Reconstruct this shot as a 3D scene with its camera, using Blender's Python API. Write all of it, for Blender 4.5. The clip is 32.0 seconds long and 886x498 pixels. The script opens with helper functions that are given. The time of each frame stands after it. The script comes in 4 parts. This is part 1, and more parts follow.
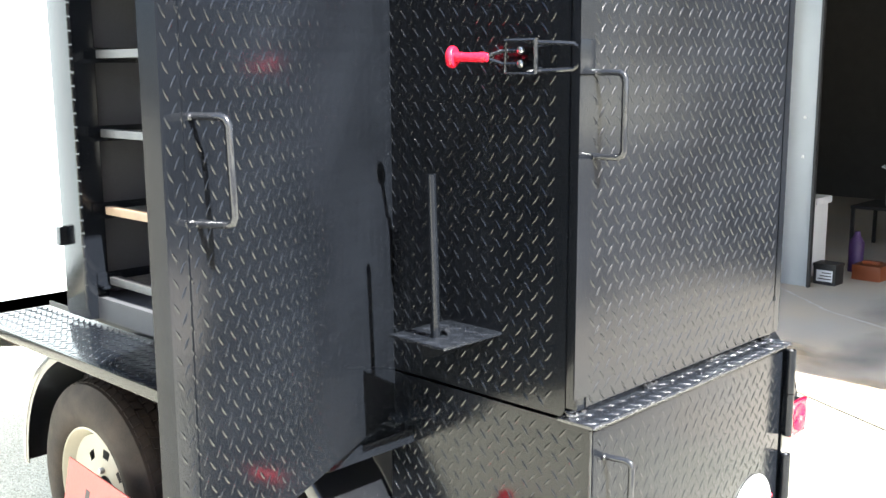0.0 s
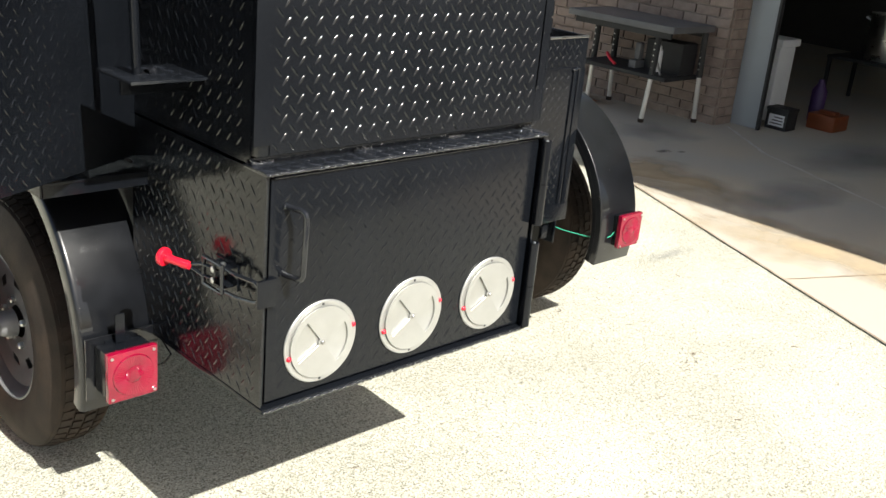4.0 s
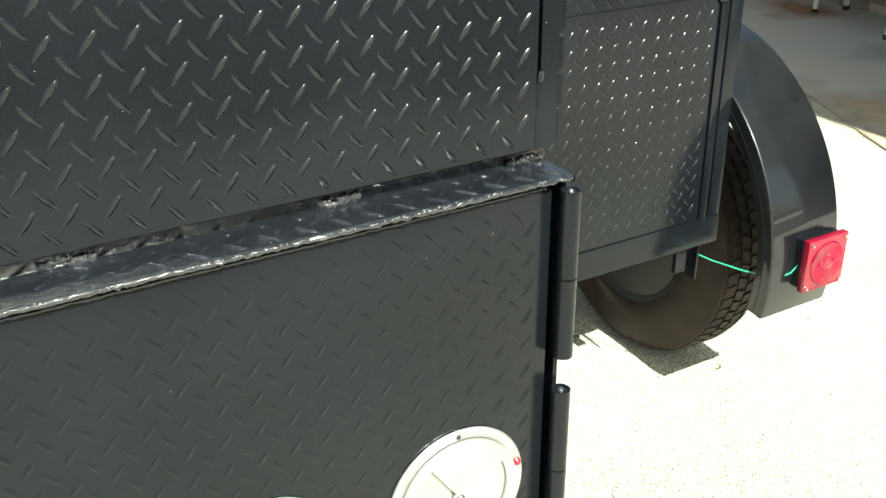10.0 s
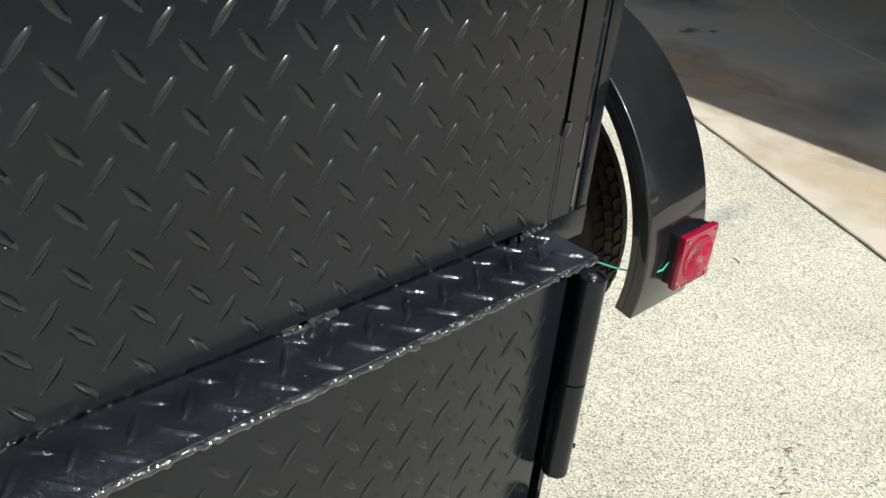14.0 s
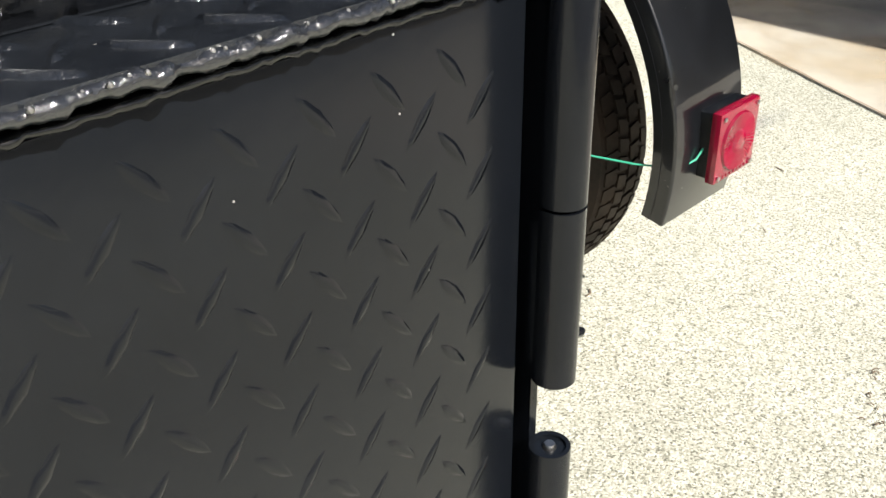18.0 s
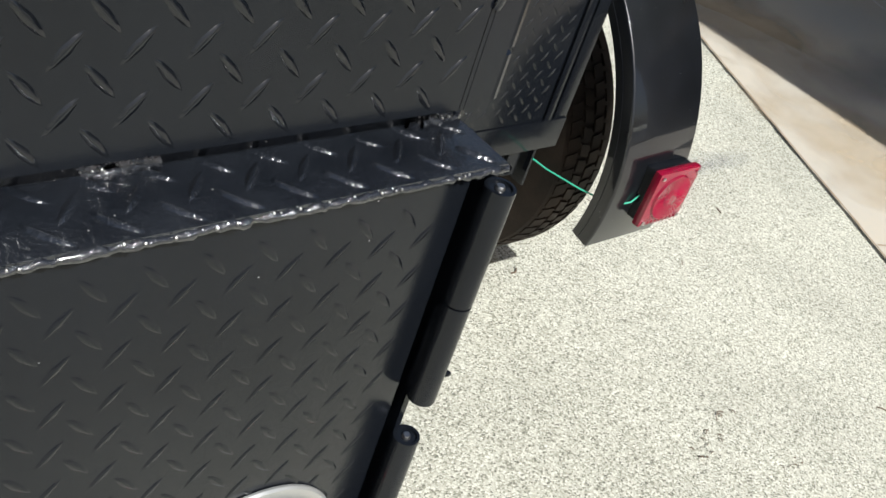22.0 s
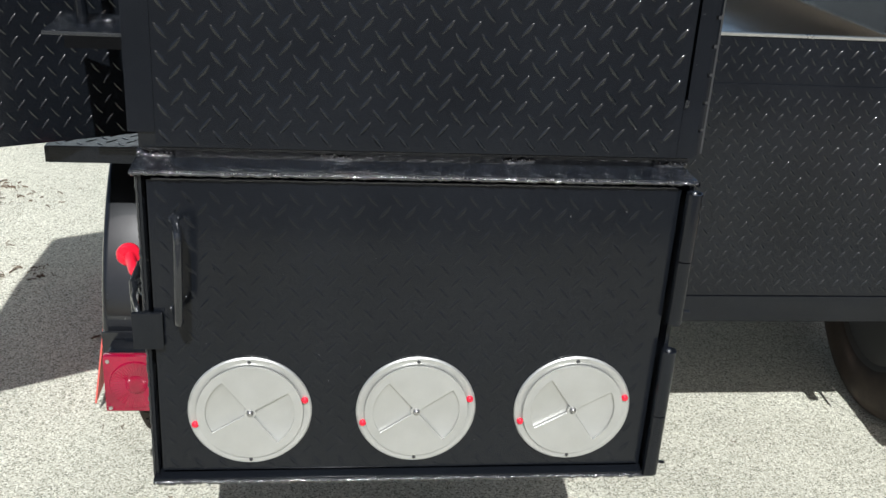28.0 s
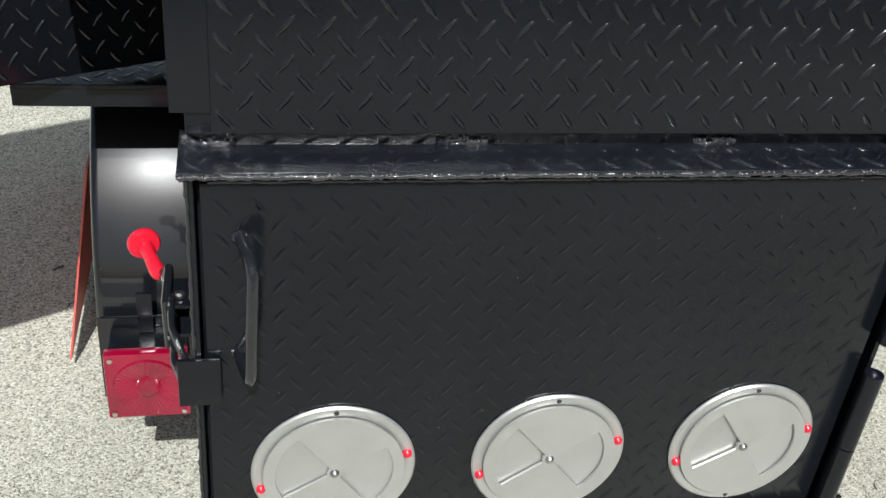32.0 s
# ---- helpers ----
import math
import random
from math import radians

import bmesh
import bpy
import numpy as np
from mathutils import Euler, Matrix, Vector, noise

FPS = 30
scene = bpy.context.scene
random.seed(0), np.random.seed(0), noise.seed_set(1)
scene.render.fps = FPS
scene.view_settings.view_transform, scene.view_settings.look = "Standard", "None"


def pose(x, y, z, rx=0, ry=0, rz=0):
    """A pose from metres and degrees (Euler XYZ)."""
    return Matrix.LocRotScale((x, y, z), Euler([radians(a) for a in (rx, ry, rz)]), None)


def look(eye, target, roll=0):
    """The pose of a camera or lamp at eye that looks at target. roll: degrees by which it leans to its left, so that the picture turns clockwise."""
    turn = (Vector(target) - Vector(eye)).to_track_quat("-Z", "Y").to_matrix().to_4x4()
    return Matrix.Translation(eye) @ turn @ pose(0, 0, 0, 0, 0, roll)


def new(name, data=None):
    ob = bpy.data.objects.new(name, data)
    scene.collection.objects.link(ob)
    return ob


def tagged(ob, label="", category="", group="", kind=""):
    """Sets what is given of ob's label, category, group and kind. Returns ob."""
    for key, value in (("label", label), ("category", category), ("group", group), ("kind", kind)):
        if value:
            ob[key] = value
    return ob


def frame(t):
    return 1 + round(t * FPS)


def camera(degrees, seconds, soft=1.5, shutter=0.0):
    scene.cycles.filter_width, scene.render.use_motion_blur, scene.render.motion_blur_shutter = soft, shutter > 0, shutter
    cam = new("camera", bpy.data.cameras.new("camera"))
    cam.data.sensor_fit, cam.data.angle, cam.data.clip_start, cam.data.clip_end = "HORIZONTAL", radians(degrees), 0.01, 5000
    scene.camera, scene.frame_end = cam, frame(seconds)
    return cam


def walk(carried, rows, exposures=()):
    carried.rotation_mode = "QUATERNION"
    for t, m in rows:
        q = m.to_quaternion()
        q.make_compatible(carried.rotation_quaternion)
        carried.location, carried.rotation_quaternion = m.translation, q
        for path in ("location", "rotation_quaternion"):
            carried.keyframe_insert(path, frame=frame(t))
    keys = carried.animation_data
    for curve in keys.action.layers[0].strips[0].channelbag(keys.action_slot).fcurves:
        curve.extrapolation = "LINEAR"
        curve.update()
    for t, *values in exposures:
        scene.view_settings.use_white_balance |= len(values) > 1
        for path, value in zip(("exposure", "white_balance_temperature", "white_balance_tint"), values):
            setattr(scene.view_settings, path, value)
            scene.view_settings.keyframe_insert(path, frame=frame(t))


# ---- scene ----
cam = camera(47.2, 32.0)
PATH = [
    (0, (-1.474, -1.055, 1.697), (-0.061, 0.317, 1.348), -0.3),
    (0.5, (-1.583, -1.207, 1.696), (-0.192, 0.196, 1.381), 3.3),
    (1, (-1.584, -1.358, 1.711), (-0.191, 0.039, 1.383), 2.7),
    (1.5, (-1.474, -1.495, 1.706), (-0.11, -0.064, 1.4), 4.3),
    (2, (-1.444, -1.576, 1.684), (-0.209, -0.038, 1.357), 4.7),
    (2.5, (-1.421, -1.638, 1.651), (-0.188, -0.123, 1.221), 4.7),
    (3, (-1.345, -1.627, 1.617), (-0.048, -0.213, 1.054), 3.8),
    (3.5, (-1.204, -1.557, 1.594), (0.159, -0.247, 0.942), 6.0),
    (5.5, (-0.759, -1.564, 1.619), (0.335, -0.076, 0.851), 1.7),
    (6, (-0.717, -1.596, 1.619), (0.347, -0.081, 0.86), 1.8),
    (6.5, (-0.694, -1.594, 1.609), (0.367, -0.066, 0.873), 1.3),
    (7, (-0.627, -1.529, 1.574), (0.393, 0.001, 0.786), 1.0),
    (7.5, (-0.441, -1.381, 1.605), (0.621, 0.076, 0.738), -1.1),
    (8, (-0.263, -1.258, 1.619), (0.844, 0.218, 0.846), -1.5),
    (8.5, (0.021, -1.097, 1.573), (1.006, 0.484, 0.848), 0.6),
    (9, (0.143, -0.963, 1.541), (0.982, 0.675, 0.758), -1.7),
    (9.5, (0.142, -0.859, 1.491), (1.019, 0.757, 0.705), -1.8),
    (10, (0.144, -0.842, 1.456), (1.061, 0.713, 0.595), -0.4),
    (10.5, (0.151, -0.851, 1.419), (1.08, 0.634, 0.452), -0.7),
    (11, (0.144, -0.835, 1.439), (1.06, 0.578, 0.361), 1.1),
    (11.5, (0.127, -0.764, 1.499), (1.107, 0.69, 0.537), 3.5),
    (12, (0.199, -0.702, 1.52), (1.205, 0.784, 0.636), 4.6),
    (12.5, (0.204, -0.601, 1.508), (1.242, 0.85, 0.604), 4.6),
    (13, (0.134, -0.481, 1.495), (1.418, 0.699, 0.516), 2.7),
    (13.5, (0.13, -0.475, 1.504), (1.441, 0.653, 0.5), 3.7),
    (14, (0.167, -0.418, 1.453), (1.453, 0.759, 0.474), 6.5),
    (14.5, (0.221, -0.337, 1.301), (1.569, 0.736, 0.284), 7.4),
    (15, (0.254, -0.329, 1.3), (1.613, 0.632, 0.19), 4.1),
    (15.5, (0.391, -0.287, 1.216), (1.676, 0.79, 0.125), 2.1),
    (18, (0.439, -0.281, 1.15), (1.682, 0.929, 0.155), -0.7),
    (18.5, (0.368, -0.36, 1.25), (1.6, 0.863, 0.258), 0.7),
    (19, (0.285, -0.514, 1.389), (1.597, 0.684, 0.47), 2.2),
    (19.5, (0.328, -0.628, 1.513), (1.628, 0.531, 0.529), 13.7),
    (20, (0.356, -0.517, 1.462), (1.67, 0.625, 0.476), 17.1),
    (20.5, (0.431, -0.329, 1.421), (1.804, 0.574, 0.28), 18.5),
    (21, (0.441, -0.223, 1.37), (1.785, 0.567, 0.118), 24.7),
    (21.5, (0.414, -0.234, 1.376), (1.681, 0.607, 0.078), 24.5),
    (22, (0.317, -0.393, 1.394), (1.561, 0.667, 0.24), 19.5),
    (22.5, (0.251, -0.539, 1.415), (1.206, 0.829, 0.312), 12.4),
    (23, (0.19, -0.734, 1.448), (0.837, 0.833, 0.387), 6.7),
    (23.5, (0.207, -0.894, 1.47), (0.633, 0.825, 0.541), 7.3),
    (24, (0.316, -1.056, 1.546), (0.438, 0.74, 0.674), 3.4),
    (24.5, (0.267, -1.209, 1.56), (0.38, 0.643, 0.813), 2.1),
    (25, (0.245, -1.304, 1.551), (0.4, 0.564, 0.855), 1.8),
    (25.5, (0.253, -1.329, 1.53), (0.491, 0.518, 0.801), 3.6),
    (26, (0.255, -1.345, 1.518), (0.494, 0.477, 0.729), 3.0),
    (26.5, (0.25, -1.353, 1.508), (0.495, 0.46, 0.701), 3.5),
    (28.5, (0.253, -1.363, 1.52), (0.496, 0.463, 0.741), 3.6),
    (29, (0.256, -1.362, 1.524), (0.489, 0.466, 0.745), 3.3),
    (29.5, (0.247, -1.359, 1.528), (0.493, 0.465, 0.746), 3.5),
    (30, (0.241, -1.356, 1.526), (0.486, 0.469, 0.745), 3.9),
    (30.5, (0.183, -1.322, 1.541), (0.428, 0.504, 0.762), 5.9),
    (31, (0.132, -1.205, 1.533), (0.388, 0.628, 0.775), 5.1),
    (31.5, (0.121, -0.969, 1.49), (0.434, 0.781, 0.575), 5.7),
    (32, (0.049, -0.853, 1.501), (0.44, 0.796, 0.439), 5.9),
]
EXPOSURES = [(0.0, 3.05, 6500, 10), (1.0, 3.55, 6500, 10), (2.0, 3.55, 6500, 10), (2.6, 3.25, 6500, 10), (3.0, 2.48, 6500, 10), (3.5, 1.65, 6600, 10), (5.5, 0.5, 6950, 6), (7.5, 0.55, 6950, 6), (8.0, 0.62, 7050, 7), (9.0, 1.45, 7150, 4), (10.0, 1.62, 6750, -4), (11.0, 0.62, 6000, 0), (12.0, 1.68, 6750, 2), (13.0, 1.2, 6850, 4), (14.0, 0.65, 6500, 8), (15.0, 0.85, 6500, 10), (18.0, 0.95, 6650, 10), (19.0, 0.85, 6550, 10), (20.0, 0.4, 6500, 10), (20.5, 0.2, 6500, 10), (21.0, 0.1, 6500, 10), (21.5, 0.2, 6500, 10), (22.0, 0.6, 6250, 10), (23.0, 1.0, 5950, 10), (24.0, 0.7, 6200, 10), (25.0, 0.9, 6050, 10), (26.0, 0.88, 6050, 10), (29.0, 0.3, 6200, 10), (31.0, 0.25, 6200, 10), (32.0, 0.3, 6200, 10)]
walk(cam, [(t, look(eye, target, roll)) for t, eye, target, roll in PATH], EXPOSURES)

# ---- light: clear sky, high sun shining on the rear of the trailer ----
SUN = Vector((0.06, 0.93, -1.0)).normalized()
world = bpy.data.worlds.new("world")
scene.world = world
world.use_nodes = True
sky = world.node_tree.nodes.new("ShaderNodeTexSky")
sky.sky_type = "NISHITA"
sky.sun_disc = False
sky.dust_density = 3.0
sky.sun_elevation = math.asin(-SUN.z)
sky.sun_rotation = math.atan2(-SUN.x, -SUN.y)
back = world.node_tree.nodes["Background"]
back.inputs["Strength"].default_value = 0.056
world.node_tree.links.new(sky.outputs[0], back.inputs[0])
sun_data = bpy.data.lights.new("sun", "SUN")
sun_data.energy, sun_data.angle, sun_data.color = 5.0, radians(0.5), (0.985, 0.985, 0.95)
sun = new("sun", sun_data)
sun.matrix_world = look((0, -8, 9), Vector((0, -8, 9)) + SUN)


# ---- materials ----
def material(name, base, rough=0.5, metal=0.0, vary=0.25, scale=8.0, fine=120.0, bump=0.15, dist=0.002, coat=0.0, second=None, random_amount=0.0, spec=0.5, flecks=0.0, wear=0.1, coat_rough=0.15):
    """Painted, stained or grained surface: two scales of tone, roughness wear and fine relief."""
    m = bpy.data.materials.new(name)
    m.use_nodes = True
    nt = m.node_tree
    b = nt.nodes["Principled BSDF"]
    b.inputs["Metallic"].default_value = metal
    b.inputs["Coat Weight"].default_value = coat
    b.inputs["Coat Roughness"].default_value = coat_rough
    b.inputs["Specular IOR Level"].default_value = spec
    co = nt.nodes.new("ShaderNodeTexCoord")
    big = nt.nodes.new("ShaderNodeTexNoise")
    big.inputs["Scale"].default_value, big.inputs["Detail"].default_value = scale, 5
    small = nt.nodes.new("ShaderNodeTexNoise")
    small.inputs["Scale"].default_value, small.inputs["Detail"].default_value = fine, 3
    for n in (big, small):
        nt.links.new(co.outputs["Object"], n.inputs["Vector"])
    ramp = nt.nodes.new("ShaderNodeMix")
    ramp.data_type = "RGBA"
    dark = second or tuple(c * (1 - vary) for c in base)
    light = base if second else tuple(min(1, c * (1 + vary)) for c in base)
    ramp.inputs["A"].default_value, ramp.inputs["B"].default_value = (*dark, 1), (*light, 1)
    add = nt.nodes.new("ShaderNodeMath")
    add.operation = "MULTIPLY_ADD"
    add.inputs[1].default_value = 0.45
    nt.links.new(small.outputs["Fac"], add.inputs[0])
    sub = nt.nodes.new("ShaderNodeMath")
    sub.operation = "MULTIPLY_ADD"
    sub.inputs[1].default_value, sub.inputs[2].default_value = 1.3, -0.37
    nt.links.new(big.outputs["Fac"], sub.inputs[0])
    nt.links.new(sub.outputs[0], add.inputs[2])
    fac = add
    if random_amount:
        info = nt.nodes.new("ShaderNodeObjectInfo")
        geo = nt.nodes.new("ShaderNodeNewGeometry")
        tot = nt.nodes.new("ShaderNodeMath")
        nt.links.new(info.outputs["Random"], tot.inputs[0])
        nt.links.new(geo.outputs["Random Per Island"], tot.inputs[1])
        frac = nt.nodes.new("ShaderNodeMath")
        frac.operation = "FRACT"
        nt.links.new(tot.outputs[0], frac.inputs[0])
        mad = nt.nodes.new("ShaderNodeMath")
        mad.operation = "MULTIPLY_ADD"
        mad.inputs[1].default_value = random_amount
        nt.links.new(frac.outputs[0], mad.inputs[0])
        nt.links.new(add.outputs[0], mad.inputs[2])
        fac = nt.nodes.new("ShaderNodeMath")
        fac.inputs[1].default_value = -random_amount / 2
        nt.links.new(mad.outputs[0], fac.inputs[0])
    nt.links.new(fac.outputs[0], ramp.inputs["Factor"])
    tone = ramp.outputs["Result"]
    if flecks:
        dots = nt.nodes.new("ShaderNodeTexVoronoi")
        dots.inputs["Scale"].default_value = 60
        nt.links.new(co.outputs["Object"], dots.inputs["Vector"])
        cut = nt.nodes.new("ShaderNodeMath")
        cut.operation = "LESS_THAN"
        cut.inputs[1].default_value = 0.035
        nt.links.new(dots.outputs["Distance"], cut.inputs[0])
        sep = nt.nodes.new("ShaderNodeSeparateColor")
        nt.links.new(dots.outputs["Color"], sep.inputs[0])
        pick = nt.nodes.new("ShaderNodeMath")
        pick.operation = "LESS_THAN"
        pick.inputs[1].default_value = flecks
        nt.links.new(sep.outputs[0], pick.inputs[0])
        both = nt.nodes.new("ShaderNodeMath")
        both.operation = "MULTIPLY"
        nt.links.new(cut.outputs[0], both.inputs[0])
        nt.links.new(pick.outputs[0], both.inputs[1])
        dust = nt.nodes.new("ShaderNodeMix")
        dust.data_type = "RGBA"
        dust.inputs["B"].default_value = (0.22, 0.21, 0.2, 1)
        nt.links.new(both.outputs[0], dust.inputs["Factor"])
        nt.links.new(tone, dust.inputs["A"])
        tone = dust.outputs["Result"]
    nt.links.new(tone, b.inputs["Base Color"])
    rr = nt.nodes.new("ShaderNodeMapRange")
    rr.inputs["To Min"].default_value, rr.inputs["To Max"].default_value = max(0.03, rough - wear), min(1, rough + wear)
    nt.links.new(big.outputs["Fac"], rr.inputs["Value"])
    nt.links.new(rr.outputs[0], b.inputs["Roughness"])
    bp = nt.nodes.new("ShaderNodeBump")
    bp.inputs["Strength"].default_value, bp.inputs["Distance"].default_value = bump, dist
    nt.links.new(small.outputs["Fac"], bp.inputs["Height"])
    nt.links.new(bp.outputs[0], b.inputs["Normal"])
    return m


BLACK = material("black_enamel", (0.0052, 0.0062, 0.0082), 0.17, vary=0.4, scale=5, fine=90, bump=0.09, dist=0.001, spec=0.31, flecks=0.22, wear=0.08)
LUGS = material("black_enamel_tread", (0.0044, 0.0053, 0.0068), 0.17, vary=0.4, scale=5, fine=300, bump=0.1, dist=0.001, spec=0.62, wear=0.03)
GLOSS = material("black_gloss_enamel", (0.010, 0.0112, 0.0135), 0.13, vary=0.4, scale=9, fine=110, bump=0.22, dist=0.002, spec=0.7, flecks=0.5, wear=0.05)
LEDGE = material("dusty_gloss_enamel", (0.014, 0.016, 0.020), 0.17, second=(0.004, 0.005, 0.007), scale=30, fine=330, bump=0.5, dist=0.002, spec=0.75, flecks=0.9, wear=0.07, coat=0.5, coat_rough=0.08)
FENDER = material("black_road_enamel", (0.0048, 0.0054, 0.0068), 0.30, vary=0.5, scale=16, fine=200, bump=0.03, dist=0.001, spec=0.22, flecks=0.9, wear=0.06, coat=1.0, coat_rough=0.035)
SOOT = material("heat_black", (0.02, 0.02, 0.021), 0.6, scale=9, fine=200)
PRIMER_AND_SHADE = material("dark_primer_and_eave_shade", (0.05, 0.051, 0.056), 0.6, vary=0.3, scale=4, fine=150)
STEEL = material("bare_steel", (0.42, 0.41, 0.4), 0.35, metal=1.0, vary=0.3, scale=20)
ZINC = material("zinc_plate", (0.6, 0.6, 0.58), 0.3, metal=1.0, vary=0.12, scale=14)
TRAY = material("polished_tray_steel", (0.62, 0.60, 0.60), 0.07, metal=1.0, vary=0.08, scale=4, fine=60, bump=0.01, wear=0.04)
BEAD = material("glossy_weld_bead", (0.016, 0.017, 0.020), 0.11, second=(0.006, 0.007, 0.009), scale=90, fine=420, bump=0.5, dist=0.002, spec=1.0, wear=0.05, coat=0.5, coat_rough=0.05)
ALU = material("brushed_aluminium", (0.5, 0.5, 0.48), 0.42, metal=0.75, vary=0.08, scale=30, fine=500, bump=0.05)
RUBBER = material("tyre_rubber", (0.0095, 0.0082, 0.0075), 0.7, second=(0.042, 0.027, 0.018), scale=14, fine=160, bump=0.3, spec=0.25)
RED = material("red_plastic", (0.62, 0.01, 0.03), 0.3, vary=0.12, scale=20)
LENS = material("red_lens", (0.30, 0.001, 0.028), 0.10, scale=14, fine=260, bump=0.14, dist=0.001, spec=0.5, second=(0.10, 0.0005, 0.010), wear=0.04, coat=0.6, coat_rough=0.03)


def aggregate():
    """Exposed aggregate: small pebbles of mixed tan, cream and brown in pale cement, with broad stains."""
    m = bpy.data.materials.new("exposed_aggregate")
    m.use_nodes = True
    nt = m.node_tree
    b = nt.nodes["Principled BSDF"]
    b.inputs["Roughness"].default_value = 0.85
    co = nt.nodes.new("ShaderNodeTexCoord")
    cell = nt.nodes.new("ShaderNodeTexVoronoi")
    cell.inputs["Scale"].default_value = 290
    edge = nt.nodes.new("ShaderNodeTexVoronoi")
    edge.feature = "DISTANCE_TO_EDGE"
    edge.inputs["Scale"].default_value = 290
    broad = nt.nodes.new("ShaderNodeTexNoise")
    broad.inputs["Scale"].default_value, broad.inputs["Detail"].default_value = 1.4, 6
    for n in (cell, edge, broad):
        nt.links.new(co.outputs["Object"], n.inputs["Vector"])
    split = nt.nodes.new("ShaderNodeSeparateColor")
    nt.links.new(cell.outputs["Color"], split.inputs[0])
    ramp = nt.nodes.new("ShaderNodeValToRGB")
    e = ramp.color_ramp.elements
    e[0].position, e[0].color = 0.0, (0.14, 0.135, 0.105, 1)
    e[1].position, e[1].color = 1.0, (0.80, 0.785, 0.67, 1)
    for pos, c in ((0.12, (0.28, 0.272, 0.208, 1)), (0.32, (0.465, 0.446, 0.358, 1)), (0.7, (0.59, 0.568, 0.470, 1))):
        k = ramp.color_ramp.elements.new(pos)
        k.color = c
    nt.links.new(split.outputs[0], ramp.inputs[0])
    stain = nt.nodes.new("ShaderNodeMapRange")
    stain.inputs["From Min"].default_value, stain.inputs["From Max"].default_value = 0.3, 0.7
    stain.inputs["To Min"].default_value, stain.inputs["To Max"].default_value = 0.78, 1.08
    nt.links.new(broad.outputs["Fac"], stain.inputs["Value"])
    mul = nt.nodes.new("ShaderNodeVectorMath")
    mul.operation = "SCALE"
    nt.links.new(ramp.outputs[0], mul.inputs[0])
    nt.links.new(stain.outputs[0], mul.inputs["Scale"])
    nt.links.new(mul.outputs[0], b.inputs["Base Color"])
    bp = nt.nodes.new("ShaderNodeBump")
    bp.inputs["Strength"].default_value, bp.inputs["Distance"].default_value = 0.8, 0.005
    nt.links.new(edge.outputs["Distance"], bp.inputs["Height"])
    nt.links.new(bp.outputs[0], b.inputs["Normal"])
    return m


PAVING = aggregate()
SLAB = material("grey_concrete", (0.47, 0.40, 0.30), 0.7, second=(0.36, 0.355, 0.34), scale=1.6, fine=60, bump=0.15)
BRICK = material("tan_brick", (0.35, 0.275, 0.23), 0.85, second=(0.215, 0.16, 0.135), scale=14, fine=90, bump=0.5, dist=0.004, random_amount=0.6)
MORTAR = material("grey_mortar", (0.28, 0.235, 0.20), 0.9, fine=200, bump=0.5)
JAMB = material("grey_door_paint", (0.34, 0.37, 0.39), 0.45, vary=0.12, scale=3)
# Near-black wall colour holds the darkness of the unlit garage.
GARAGE_SHADE = material("shade_dark_garage_wall", (0.05, 0.048, 0.046), 0.85)
# White made darker and bluer, so the truck side's shade is in its colour.
SHADED_WHITE = material("shaded_white_paint", (0.44, 0.50, 0.53), 0.35, vary=0.06, scale=2)
PINK = material("salmon_sign_board", (0.62, 0.11, 0.09), 0.45, vary=0.1, scale=3, second=(0.5, 0.07, 0.06))
INK = material("dark_sign_ink", (0.03, 0.015, 0.02), 0.5)
BUCKET = material("white_plastic", (0.72, 0.73, 0.74), 0.4, vary=0.05)
WOOD = material("grey_table_top", (0.12, 0.12, 0.125), 0.5, vary=0.3)
GREEN = material("green_wire_sleeve", (0.03, 0.32, 0.2), 0.4)


# ---- building helpers ----
def block(x0, x1, y0, y1, z0, z1, bevel=0.0, bm=None):
    bm = bm or bmesh.new()
    vs = [bm.verts.new((x, y, z)) for x in (x0, x1) for y in (y0, y1) for z in (z0, z1)]
    fs = [bm.faces.new([vs[i] for i in f]) for f in ((0, 1, 3, 2), (4, 6, 7, 5), (0, 4, 5, 1), (2, 3, 7, 6), (0, 2, 6, 4), (1, 5, 7, 3))]
    if bevel:
        edges = list({e for f in fs for e in f.edges})
        bmesh.ops.bevel(bm, geom=edges, offset=bevel, segments=2, profile=0.7, affect="EDGES")
    return bm


def tube(points, r, sides=10, bm=None, closed=False):
    """A round bar along a line of points."""
    bm = bm or bmesh.new()
    pts = [Vector(p) for p in points]
    rings = []
    up = None
    for i, p in enumerate(pts):
        a = pts[i] - pts[i - 1] if i else pts[1] - pts[0]
        b = pts[i + 1] - pts[i] if i + 1 < len(pts) else a
        d = (a.normalized() + b.normalized()).normalized()
        if up is None:
            up = d.orthogonal().normalized()
        up = (up - d * up.dot(d)).normalized()
        side = d.cross(up)
        k = 1 / max(0.5, math.cos(a.angle(b) / 2)) if a.length and b.length else 1
        rings.append([bm.verts.new(p + (up * math.cos(j * math.tau / sides) + side * math.sin(j * math.tau / sides)) * r * k) for j in range(sides)])
    for r0, r1 in zip(rings, rings[1:]):
        for j in range(sides):
            bm.faces.new((r0[j], r0[(j + 1) % sides], r1[(j + 1) % sides], r1[j]))
    bm.faces.new(rings[0][::-1])
    bm.faces.new(rings[-1])
    return bm


